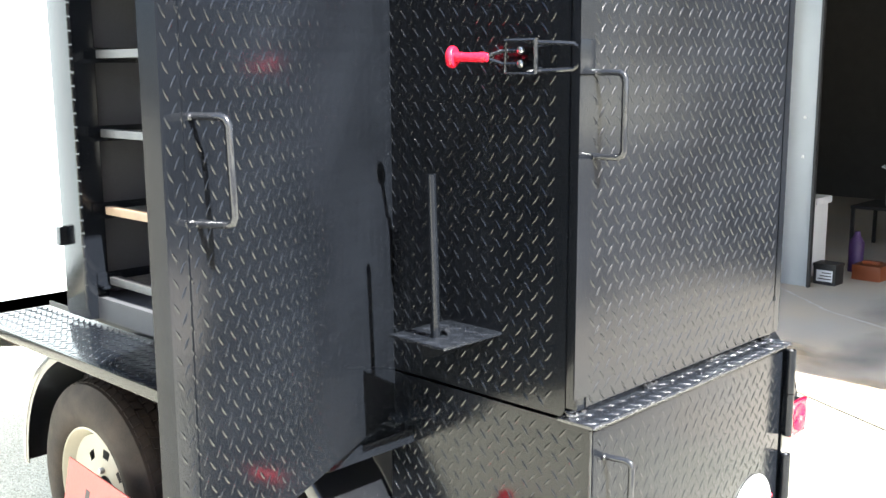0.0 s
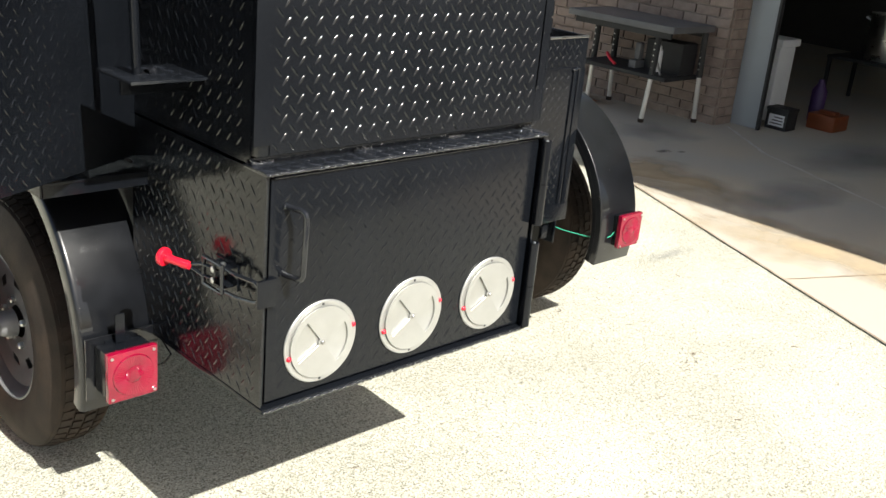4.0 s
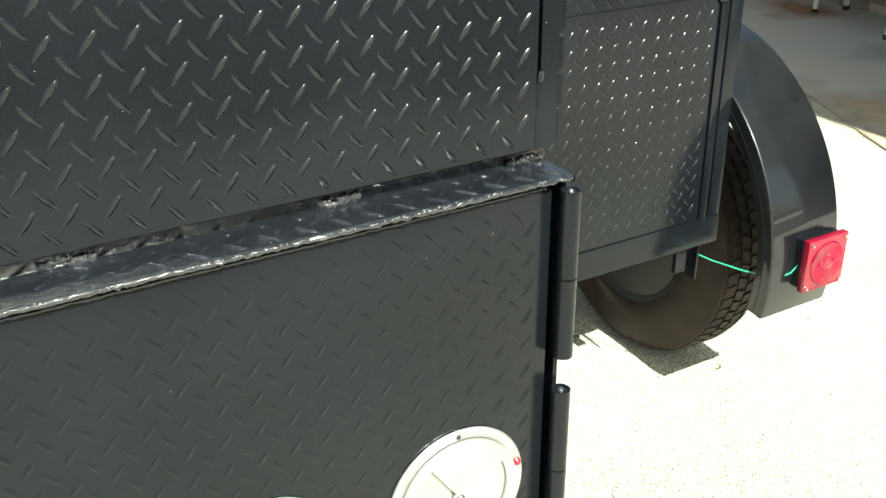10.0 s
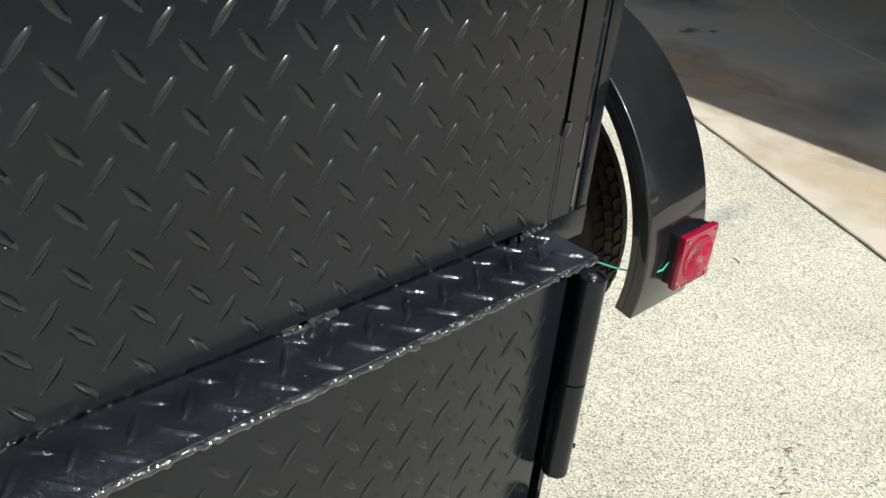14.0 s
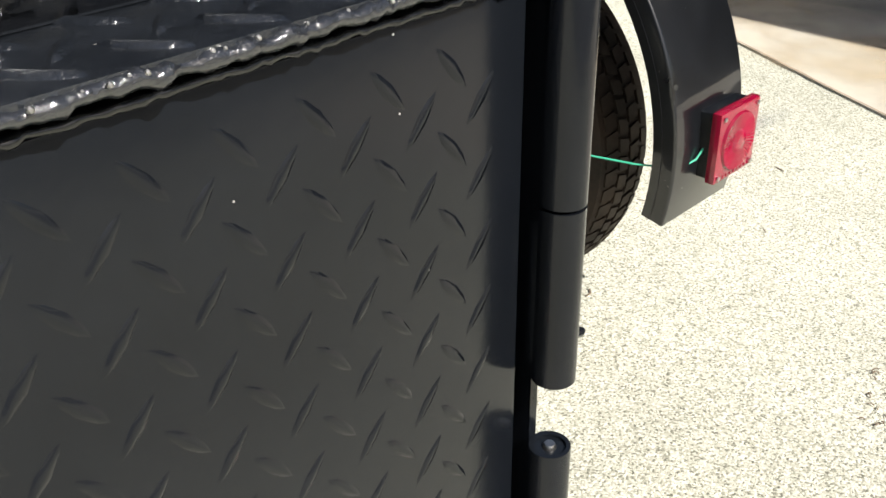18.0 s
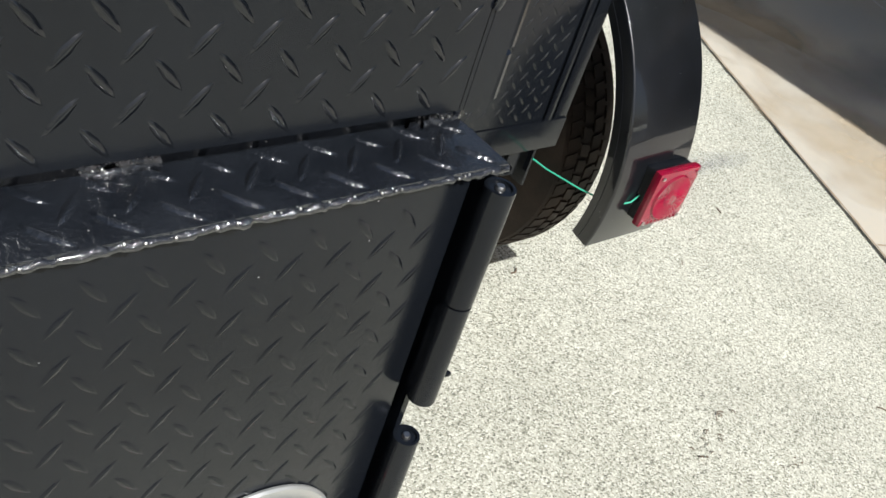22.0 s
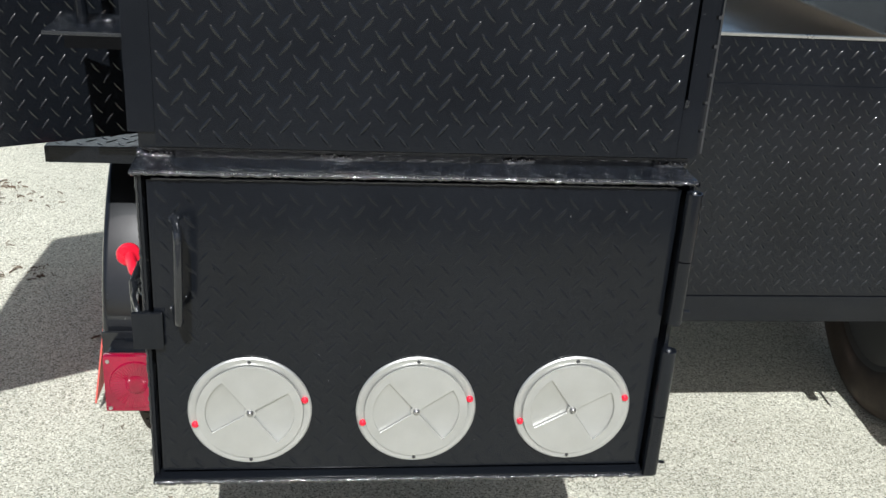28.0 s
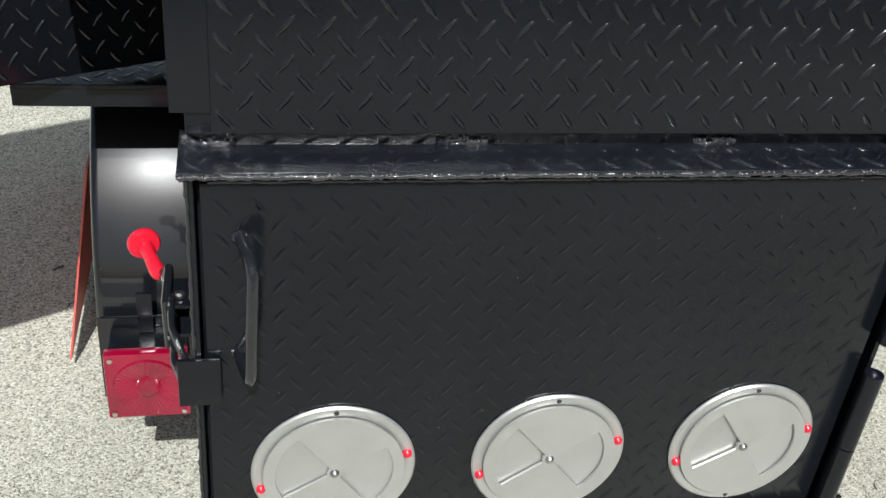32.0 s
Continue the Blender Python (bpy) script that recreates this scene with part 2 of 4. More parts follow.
def lathe(profile, centre, axis, segments=32, bm=None, caps=True):
    """A turned shape: (distance along the axis, radius) pairs round an axis."""
    bm = bm or bmesh.new()
    axis = Vector(axis).normalized()
    u = axis.orthogonal().normalized()
    v = axis.cross(u)
    c = Vector(centre)
    rings = [[bm.verts.new(c + axis * h + (u * math.cos(j * math.tau / segments) + v * math.sin(j * math.tau / segments)) * max(r, 1e-5)) for j in range(segments)] for h, r in profile]
    for r0, r1 in zip(rings, rings[1:]):
        for j in range(segments):
            bm.faces.new((r0[j], r0[(j + 1) % segments], r1[(j + 1) % segments], r1[j]))
    if caps:
        bm.faces.new(rings[0][::-1])
        bm.faces.new(rings[-1])
    return bm


def finish(bm, name, mat, smooth=True):
    bmesh.ops.recalc_face_normals(bm, faces=bm.faces)
    me = bpy.data.meshes.new(name)
    bm.to_mesh(me)
    bm.free()
    me.materials.append(mat)
    if smooth:
        me.shade_smooth()
        me.set_sharp_from_angle(angle=radians(35))
    return me


def part(name, bm, mat, parent, label="", smooth=True, kind=""):
    ob = new(name, finish(bm, name, mat, smooth))
    ob.parent = parent
    ob.matrix_parent_inverse = parent.matrix_basis.inverted()
    return tagged(ob, label, kind=kind)


def thing(name, at, label, category, group="", kind=""):
    ob = new(name)
    ob.empty_display_size = 0.1
    ob.matrix_basis = Matrix.Translation(at)
    return tagged(ob, label, category, group, kind)


def solid(name, bm, mat, label, category, group="", kind="", smooth=True):
    return tagged(new(name, finish(bm, name, mat, smooth)), label, category, group, kind)


RIM = [(-0.0142, 0), (-0.0088, -0.0022), (0, -0.0033), (0.0088, -0.0022), (0.0142, 0), (0.0088, 0.0022), (0, 0.0033), (-0.0088, 0.0022)]
LUG = [(x * sx, y * sy, z) for sx, sy, z in ((1, 1, 0), (0.955, 0.8, 0.0004), (0.87, 0.45, 0.00096), (0.74, 0.13, 0.00125)) for x, y in RIM]
LUG_FACES = [(r + i, r + (i + 1) % 8, r + 8 + (i + 1) % 8, r + 8 + i) for r in (0, 8, 16) for i in range(8)] + [tuple(range(24, 32))]


def tread(parent, mat, corner, u, v, w, h, pitch=0.037, size=1.0, rise=1.0, worn=False):
    """The raised lugs of a tread plate on a rectangle: two square lattices, leaning each way."""
    u, v = Vector(u).normalized(), Vector(v).normalized()
    n = u.cross(v)
    corner = Vector(corner)
    verts, faces = [], []
    for half in (0, 1):
        for i in range(int(w / pitch) + 1):
            for j in range(int(h / pitch) + 1):
                a, b = (i + 0.3 + 0.5 * half) * pitch, (j + 0.3 + 0.5 * half) * pitch
                if a > w - 0.009 or b > h - 0.009:
                    continue
                turn = radians(50 if half else -50)
                c, s = math.cos(turn) * size, math.sin(turn) * size
                k = len(verts)
                for x, y, z in LUG:
                    verts.append(corner + u * (a + x * c - y * s) + v * (b + x * s + y * c) + n * (z * size * rise))
                faces.extend(tuple(k + q for q in f) for f in LUG_FACES)
    me = bpy.data.meshes.new("raised_tread")
    me.from_pydata(verts, [], faces)
    me.materials.append(LUGS if mat is BLACK and not worn else mat)
    me.shade_smooth()
    ob = new("raised_tread", me)
    ob.parent = parent
    ob.matrix_parent_inverse = parent.matrix_basis.inverted()
    return tagged(ob, kind="stuff")


def weld(parent, a, b, r=0.004, step=0.004, seed=1, mat=None):
    """An uneven weld bead from a to b."""
    rnd = random.Random(seed)
    a, b = Vector(a), Vector(b)
    n = max(3, int((b - a).length / step))
    d = (b - a).normalized()
    up = d.orthogonal().normalized()
    side = d.cross(up)
    verts, faces = [], []
    for i in range(n + 1):
        p = a.lerp(b, i / n) + (up * rnd.uniform(-1, 1) + side * rnd.uniform(-1, 1)) * r * 0.28
        rr = r * rnd.uniform(0.65, 1.2)
        for j in range(7):
            verts.append(p + (up * math.cos(j * math.tau / 7) + side * math.sin(j * math.tau / 7)) * rr)
    for i in range(n):
        for j in range(7):
            faces.append((i * 7 + j, i * 7 + (j + 1) % 7, i * 7 + 7 + (j + 1) % 7, i * 7 + 7 + j))
    me = bpy.data.meshes.new("weld_bead")
    me.from_pydata(verts, [], faces)
    me.materials.append(mat or GLOSS)
    me.shade_smooth()
    ob = new("weld_bead", me)
    ob.parent = parent
    ob.matrix_parent_inverse = parent.matrix_basis.inverted()
    return ob


# ---- ground ----
def ground_height(x, y):
    rise = 0.06 * max(0.0, min(1.0, (y - 1.0) / 0.6)) * max(0.0, min(1.0, (0.9 - x) / 0.5))
    return 0.042 * max(0.0, min(1.0, (2.7 - x) / 0.7)) + rise


bm = bmesh.new()
xs = [-900, -200, -60, -20, -8, -3] + [-2 + 0.4 * i for i in range(16)] + [6, 9, 20, 60, 200, 900]
ys = [-900, -200, -60, -20, -6, -2, 0, 0.7, 1.0, 1.2, 1.4, 1.6, 2, 4, 8, 20, 60, 200, 900]
grid = [[bm.verts.new((x, y, ground_height(x, y))) for y in ys] for x in xs]
for a, b in zip(grid, grid[1:]):
    for j in range(len(ys) - 1):
        bm.faces.new((a[j], b[j], b[j + 1], a[j + 1]))
solid("ground", bm, PAVING, "sunlit tan exposed-aggregate concrete driveway", "ground", kind="structure")


# Dark ground out of view, added so the black plates reflect less brightness.
ASPHALT = material("unseen_asphalt", (0.06, 0.06, 0.062), 0.85, vary=0.3, scale=3, fine=180, bump=0.6, dist=0.004)
solid("road", block(-120, 120, -14, -3.1, -0.02, 0.05), ASPHALT, "unseen dark asphalt added to darken the plates' reflections", "road", kind="structure", smooth=False)


def apron_edge(y):
    return 3.18 + 0.475 * (y - 0.45)


bm = bmesh.new()
rim = [(2.75, -3.1), (2.75, -0.454)] + [(apron_edge(y), y) for y in (0.45, 1.5, 2.6)] + [(4.35, 3.2), (4.5, 4.0), (4.55, 9.0), (30, 9.0), (30, -3.1)]
top = [bm.verts.new((x, y, 0.006)) for x, y in rim]
bot = [bm.verts.new((x, y, -0.05)) for x, y in rim]
bm.faces.new(top)
for i in range(len(rim)):
    bm.faces.new((top[i], bot[i], bot[(i + 1) % len(rim)], top[(i + 1) % len(rim)]))
solid("garage_apron", bm, SLAB, "stained grey concrete apron in front of garage", "floor", kind="structure", smooth=False)


def joint_strip(points, width, z, mat, label):
    bm = bmesh.new()
    rnd = random.Random(len(points))
    fine = []
    for a, b in zip(points, points[1:]):
        n = max(2, int(math.dist(a, b) / 0.06))
        fine += [(a[0] + (b[0] - a[0]) * i / n, a[1] + (b[1] - a[1]) * i / n) for i in range(n)]
    rows = []
    for i, (x, y) in enumerate(fine):
        k = min(i, len(fine) - 2)
        d = Vector((fine[k + 1][0] - fine[k][0], fine[k + 1][1] - fine[k][1])).normalized()
        w = width * rnd.uniform(0.45, 1.0) / 2
        off = rnd.uniform(-0.2, 0.2) * width
        rows.append([bm.verts.new((x - d.y * (s * w + off), y + d.x * (s * w + off), z)) for s in (-1, 1)])
    for a, b in zip(rows, rows[1:]):
        bm.faces.new((a[0], b[0], b[1], a[1]))
    bmesh.ops.recalc_face_normals(bm, faces=bm.faces)
    return solid("joint", bm, mat, label, "joint", kind="structure", smooth=False)


JOINT = material("dirt_filled_joint", (0.27, 0.20, 0.14), 0.95, vary=0.4, scale=30)
LITTER = material("dry_brown_leaf", (0.13, 0.09, 0.06), 0.9, vary=0.4, scale=30)
PALE = material("pale_joint_filler", (0.5, 0.48, 0.46), 0.9, vary=0.3, scale=20)
joint_strip([(apron_edge(y), y) for y in (-0.45, 0.45, 2.6)], 0.009, 0.010, JOINT, "dark dirt-filled joint beside driveway")
joint_strip([(3.19, 0.45), (3.75, 0.20), (5.0, -0.35)], 0.009, 0.010, JOINT, "narrow dark control joint in apron")
joint_strip([(5.92, 2.47), (5.4, 1.85), (5.05, 1.1), (4.3, -0.6)], 0.03, 0.010, PALE, "pale filled joint across garage apron")

# ---- trailer ----
trailer = thing("smoker_trailer", (0.9, 0.9, 0), "black diamond-plate barbecue smoker trailer on driveway", "trailer")
W, CT = 0.80, 2.02


def piano_hinge(a, b, r=0.006):
    a, b = Vector(a), Vector(b)
    n = int((b - a).length / 0.04)
    bm = bmesh.new()
    for i in range(n):
        p, q = a.lerp(b, (i + 0.07) / n), a.lerp(b, (i + 0.93) / n)
        tube([p, q], r, 8, bm)
    return part("piano_hinge", bm, BLACK, trailer, "black piano hinge", kind="stuff")


# firebox: an open-fronted plate box
part("firebox_side", block(0, 0.006, -0.002, 0.54, 0.537, 1.04), BLACK, trailer, smooth=False)
part("firebox_side", block(W - 0.006, W, -0.002, 0.54, 0.537, 1.04), BLACK, trailer, smooth=False)
part("firebox_back", block(0.006, W - 0.006, 0.532, 0.54, 0.537, 1.04), SOOT, trailer, smooth=False)
part("firebox_floor", block(-0.002, W, -0.012, 0.54, 0.528, 0.537, 0.002), BLACK, trailer)
for x in (0.006, W - 0.046):
    part("frame_post", block(x, x + 0.04, 0.032, 0.072, 0.537, 1.04, 0.004), BLACK, trailer)
for z in (0.537, 1.0):
    part("frame_rail", block(0.046, W - 0.046, 0.032, 0.072, z, z + 0.04, 0.004), BLACK, trailer)
ledge = part("ledge", block(-0.008, W + 0.001, -0.012, 0.07, 1.04, 1.047, 0.002), LEDGE, trailer, "glossy black tread-plate ledge with weld spots")
tread(ledge, LEDGE, (-0.006, -0.008, 1.047), (1, 0, 0), (0, 1, 0), W + 0.005, 0.064, size=1.15, rise=1.5)
tread(trailer, BLACK, (0, 0.535, 0.542), (0, -1, 0), (0, 0, 1), 0.53, 0.49)
weld(ledge, (-0.008, -0.0115, 1.0425), (W + 0.001, -0.0115, 1.0425), 0.0034, 0.0035, seed=2, mat=BEAD)
weld(ledge, (W + 0.001, -0.012, 1.041), (W + 0.001, 0.05, 1.043), 0.0035, seed=5)
for i, x in enumerate((0.02, 0.27, 0.54, 0.775)):
    weld(ledge, (x - 0.026, 0.050, 1.050), (x + 0.026, 0.050, 1.050), 0.0085, 0.004, seed=20 + i, mat=BEAD)
    weld(ledge, (x - 0.014, 0.044, 1.049), (x + 0.02, 0.046, 1.049), 0.0045, 0.004, seed=30 + i, mat=BEAD)
weld(trailer, (0.0, -0.012, 0.531), (W, -0.012, 0.531), 0.0042, 0.0035, seed=3, mat=BEAD)


def spatter(parent, spots, seed):
    """Small steel specks of weld metal, put in for the beads' sun glints; spots: centre, spread, count."""
    rnd = random.Random(seed)
    bm = bmesh.new()
    for (x, y, z), (sx, sy), count in spots:
        for i in range(count):
            at = Matrix.Translation((x + rnd.uniform(-sx, sx), y + rnd.uniform(-sy, sy), z + rnd.uniform(-0.0005, 0.001)))
            bmesh.ops.create_icosphere(bm, subdivisions=1, radius=rnd.uniform(0.0006, 0.0014), matrix=at)
    return part("weld_spatter_glints", bm, STEEL, parent, "steel specks of weld spatter, added as sun glints", kind="stuff")


spatter(ledge, [((x, 0.046, 1.0555), (0.024, 0.010), 22) for x in (0.02, 0.27, 0.54, 0.775)] + [((0.1 * i + 0.04, -0.0135, 1.0445), (0.05, 0.0015), 8) for i in range(8)], 41)
spatter(trailer, [((0.1 * i + 0.05, -0.014, 0.532), (0.05, 0.002), 9) for i in range(8)], 42)
weld(trailer, (0.0, -0.003, 0.54), (0.0, -0.003, 1.035), 0.0022, 0.005, seed=4)
door = part("firebox_door", block(0.012, W - 0.017, 0.0, 0.028, 0.545, 1.030, 0.003), BLACK, trailer, "black tread-plate firebox door, closed")
tread(door, BLACK, (0.02, 0.0, 0.549), (1, 0, 0), (0, 0, 1), W - 0.045, 0.472, rise=0.66, worn=True)
weld(door, (0.02, 0.001, 1.031), (W - 0.026, 0.001, 1.031), 0.0022, 0.003, seed=6)


def barrel_hinge(z0, z1, zs):
    c = (W - 0.002, -0.014)
    low = part("hinge", lathe([(0, 0.0116), (0, 0.0122), (zs - z0 - 0.001, 0.0122), (zs - z0 - 0.001, 0.0116)], (*c, z0), (0, 0, 1), 24), BLACK, trailer, "black weld-on barrel hinge")
    part("upper_barrel", lathe([(0, 0.0116), (0, 0.0122), (z1 - zs - 0.002, 0.0122), (z1 - zs, 0.012), (z1 - zs, 0.0095), (z1 - zs - 0.002, 0.009)], (*c, zs + 0.001), (0, 0, 1), 24), BLACK, low)
    part("hinge_pin", lathe([(0, 0.004), (0.012, 0.004), (0.014, 0.003)], (*c, z1 - 0.012), (0, 0, 1), 12), STEEL, low, "bare steel hinge pin")
    part("grease_nipple", lathe([(0, 0.003), (0.008, 0.003), (0.010, 0.0015)], (c[0] + 0.013, c[1], z0 + 0.02), (1, -0.2, 0), 8), BLACK, low)
    part("hinge_leaf", block(W - 0.012, W + 0.004, -0.008, -0.002, z0 + 0.01, zs - 0.01, 0.001), BLACK, low)


barrel_hinge(0.815, 1.028, 0.921)
barrel_hinge(0.538, 0.766, 0.650)


def bar_handle(parent, foot_a, foot_b, out, r=0.006):
    a, b, o = Vector(foot_a), Vector(foot_b), Vector(out)
    d = (b - a).normalized() * 0.012
    on = o.normalized() * 0.012
    bm = tube([a - o * 0.1, a + o - on, a + o - on * 0.3 + d * 0.3, a + o + d, b + o - d, b + o - on * 0.3 - d * 0.3, b + o - on, b - o * 0.1], r, 12)
    h = part("handle", bm, GLOSS, parent, "black bent round-bar handle")
    for k, p in enumerate((a, b)):
        weld(h, p + Vector((0.007, 0, 0)), p - Vector((0.007, 0, 0)), 0.006, 0.004, seed=60 + k)
    return h


bar_handle(door, (0.048, 0, 0.972), (0.044, 0, 0.830), (0.012, -0.055, 0))


def vent(x, z, turn):
    r = 0.0945
    y = -0.001
    v = part("vent", lathe([(0, r), (0.002, r), (0.004, r - 0.002), (0.0042, r - 0.011), (0.003, r - 0.013), (0.003, 0.0)], (x, y, z), (0, -1, 0), 64), ALU, door, "round brushed-aluminium rotary air vent")
    bm = bmesh.new()
    seg, radii = 64, (0.0, 0.009, 0.068, 0.081)
    vv = [[bm.verts.new((x + q * math.cos((j + turn) * math.tau / seg), y - 0.0085, z + q * math.sin((j + turn) * math.tau / seg))) for j in range(seg)] for q in radii[1:]]
    mid = bm.verts.new((x, y - 0.0085, z))
    for j in range(seg):
        bm.faces.new((mid, vv[0][j], vv[0][(j + 1) % seg]))
        if (j + 8) % 32 >= 15:
            bm.faces.new((vv[0][j], vv[0][(j + 1) % seg], vv[1][(j + 1) % seg], vv[1][j]))
        bm.faces.new((vv[1][j], vv[1][(j + 1) % seg], vv[2][(j + 1) % seg], vv[2][j]))
    bmesh.ops.recalc_face_normals(bm, faces=bm.faces)
    bmesh.ops.solidify(bm, geom=bm.faces, thickness=0.0034)
    part("slotted_disc", bm, ALU, v, "slotted aluminium front disc", smooth=False)
    for a in (14, 194):
        p = (x + 0.086 * math.cos(radians(a)), y - 0.003, z + 0.086 * math.sin(radians(a)))
        part("red_pin", lathe([(0, 0.0055), (0.004, 0.0055), (0.007, 0.003), (0.007, 0)], p, (0, -1, 0), 12), RED, v, "small red painted rivet")
    part("rivet", lathe([(0, 0.006), (0.003, 0.005), (0.005, 0.003), (0.005, 0)], (x, y - 0.008, z), (0, -1, 0), 12), STEEL, v)
    for s in (-1, 1):
        part("screw", lathe([(0, 0.003), (0.002, 0.003), (0.003, 0.001)], (x, y - 0.003, z + s * 0.087), (0, -1, 0), 8), SOOT, v)


for x, turn in ((0.149, -1.4), (0.406, -0.8), (0.657, -1.8)):
    vent(x, 0.655, turn)


def latch(z, y, x=0.0, front=0.03):
    """A red-gripped toggle latch on the left side, drawn over the front edge."""
    base = part("toggle_latch", block(x - 0.004, x, y, y + 0.085, z - 0.028, z + 0.028, 0.002), BLACK, trailer, "black toggle latch with red rubber grip")
    for s in (-1, 1):
        part("latch_cheek", block(x - 0.032, x - 0.004, y + 0.015, y + 0.07, z + s * 0.02 - 0.0025, z + s * 0.02 + 0.0025, 0.001), BLACK, base)
        part("pivot_bolt", lathe([(0, 0.006), (0.004, 0.006), (0.006, 0.003)], (x - 0.02, y + 0.03, z + s * 0.024), (0, 0, s), 10), ZINC, base)
        part("hook_bar", tube([(x - 0.03, y + 0.03, z + s * 0.026), (x - 0.026, y - 0.03, z + s * 0.024), (x - 0.012, front + 0.014, z + s * 0.022), (x - 0.010, front + 0.004, z + s * 0.016), (x - 0.009, front + 0.001, z)], 0.0042, 8), GLOSS, base, "glossy black pull bar")
    part("lever_arm", tube([(x - 0.026, y + 0.04, z + 0.012), (x - 0.036, y + 0.085, z + 0.012), (x - 0.044, y + 0.11, z + 0.004), (x - 0.05, y + 0.125, z)], 0.004, 8), GLOSS, base)
    part("lever_arm", tube([(x - 0.026, y + 0.04, z - 0.012), (x - 0.036, y + 0.085, z - 0.012), (x - 0.044, y + 0.11, z - 0.004), (x - 0.05, y + 0.125, z)], 0.004, 8), GLOSS, base)
    grip = part("red_grip", lathe([(0, 0.004), (0.002, 0.008), (0.01, 0.0095), (0.045, 0.0085), (0.060, 0.0095), (0.070, 0.0095), (0.074, 0.007), (0.075, 0)], (x - 0.048, y + 0.110, z), (-0.3, 0.95, 0.02), 20), RED, base, "bright red rubber grip")
    part("grip_end", lathe([(0, 0.009), (0.001, 0.0185), (0.004, 0.0205), (0.010, 0.0205), (0.013, 0.0185), (0.014, 0.0)], (x - 0.0682, y + 0.174, z + 0.0015), (-0.3, 0.95, 0.02), 24), RED, grip)
    part("latch_frame", tube([(x - 0.034, y + 0.01, z - 0.03), (x - 0.034, y + 0.08, z - 0.03), (x - 0.034, y + 0.08, z + 0.03), (x - 0.034, y + 0.01, z + 0.03), (x - 0.034, y + 0.01, z - 0.03)], 0.0038, 8), GLOSS, base)
    for s in (-1, 1):
        part("latch_rivet", lathe([(0, 0.007), (0.004, 0.007), (0.006, 0.003)], (x - 0.032, y + 0.045, z + s * 0.012), (-1, 0, 0), 10), ZINC, base)
    part("catch", block(x - 0.018, x + 0.026, front - 0.006, front, z - 0.03, z + 0.03, 0.002), BLACK, base)


latch(1.718, 0.100, front=0.028)
latch(0.797, 0.086, front=-0.004)

# cabinet above the firebox
cabinet = part("cabinet_body", block(0.0, W + 0.002, 0.058, 0.72, 1.047, CT), BLACK, trailer, smooth=False)
part("corner_post", block(W + 0.003, W + 0.014, 0.042, 0.070, 1.09, CT, 0.002), BLACK, trailer)
# Black sheet behind the hinge, put in as the shade of its gap.
part("hinge_gap_shade", block(W + 0.002, W + 0.036, 0.080, 0.086, 1.06, CT), SOOT, trailer, smooth=False)
tread(cabinet, BLACK, (0, 0.535, 1.055), (0, -1, 0), (0, 0, 1), 0.46, CT - 1.06)
part("threshold", block(0.0, W + 0.004, 0.046, 0.058, 1.047, 1.062, 0.002), GLOSS, trailer)
cdoor = part("cabinet_door", block(0.0, 0.7765, 0.030, 0.056, 1.066, CT, 0.002), BLACK, trailer, "black tread-plate cabinet door with smooth border")
part("door_flange", block(-0.013, 0.024, 0.0265, 0.030, 1.09, CT), BLACK, cdoor, smooth=False)
part("door_sheet", block(0.0245, 0.776, 0.027, 0.030, 1.069, CT - 0.01), BLACK, cdoor, smooth=False)
tread(cdoor, BLACK, (0.026, 0.027, 1.072), (1, 0, 0), (0, 0, 1), 0.748, CT - 1.09)
part("door_border", block(0.7805, 0.8035, 0.0265, 0.056, 1.069, CT), BLACK, cdoor, smooth=False)
part("door_seam_fill", block(0.7765, 0.7805, 0.0268, 0.056, 1.069, 1.15), BLACK, cdoor, smooth=False)
weld(cdoor, (0.7785, 0.0265, 1.146), (0.7795, 0.0265, 1.158), 0.004, 0.004, seed=9)
piano_hinge((W + 0.0085, 0.034, 1.07), (W + 0.0085, 0.034, CT))
bar_handle(cdoor, (0.034, 0.027, 1.690), (0.034, 0.027, 1.540), (0.012, -0.055, 0))
part("thermometer", lathe([(0, 0.02), (0.01, 0.04), (0.02, 0.041), (0.022, 0.036), (0.022, 0)], (0.41, 0.027, 1.945), (0, -1, 0), 32), ZINC, cdoor, "round dial thermometer with metal bezel")

# paper towel stand on the cabinet side
bm = block(-0.165, 0.0, 0.215, 0.365, 1.180, 1.186, 0.001)
stand = part("towel_shelf", bm, LEDGE, trailer, "square black tread-plate towel shelf")
tread(stand, LEDGE, (-0.163, 0.217, 1.186), (1, 0, 0), (0, 1, 0), 0.16, 0.146)
part("towel_rod", tube([(-0.118, 0.283, 1.186), (-0.126, 0.279, 1.34), (-0.136, 0.275, 1.504)], 0.0095, 16), BLACK, stand, "upright black towel rod")
part("shelf_bracket", block(-0.15, 0.0, 0.287, 0.293, 1.145, 1.180), BLACK, stand, smooth=False)
weld(stand, (-0.10, 0.28, 1.188), (-0.07, 0.30, 1.188), 0.007, 0.005, seed=11, mat=BEAD)

# cooking chamber behind, open on its left side
part("chamber_floor", block(0.0, 1.0, 0.72, 2.02, 0.93, 1.0), PRIMER_AND_SHADE, trailer, smooth=False)
part("chamber_end", block(0.0, 1.0, 1.93, 1.97, 1.0, CT), PRIMER_AND_SHADE, trailer, smooth=False)
part("chamber_back", block(0.96, 1.0, 0.72, 1.93, 1.0, CT), PRIMER_AND_SHADE, trailer, smooth=False)
part("chamber_roof", block(0.0, 1.0, 0.056, 2.02, CT, CT + 0.03), BLACK, trailer, smooth=False)
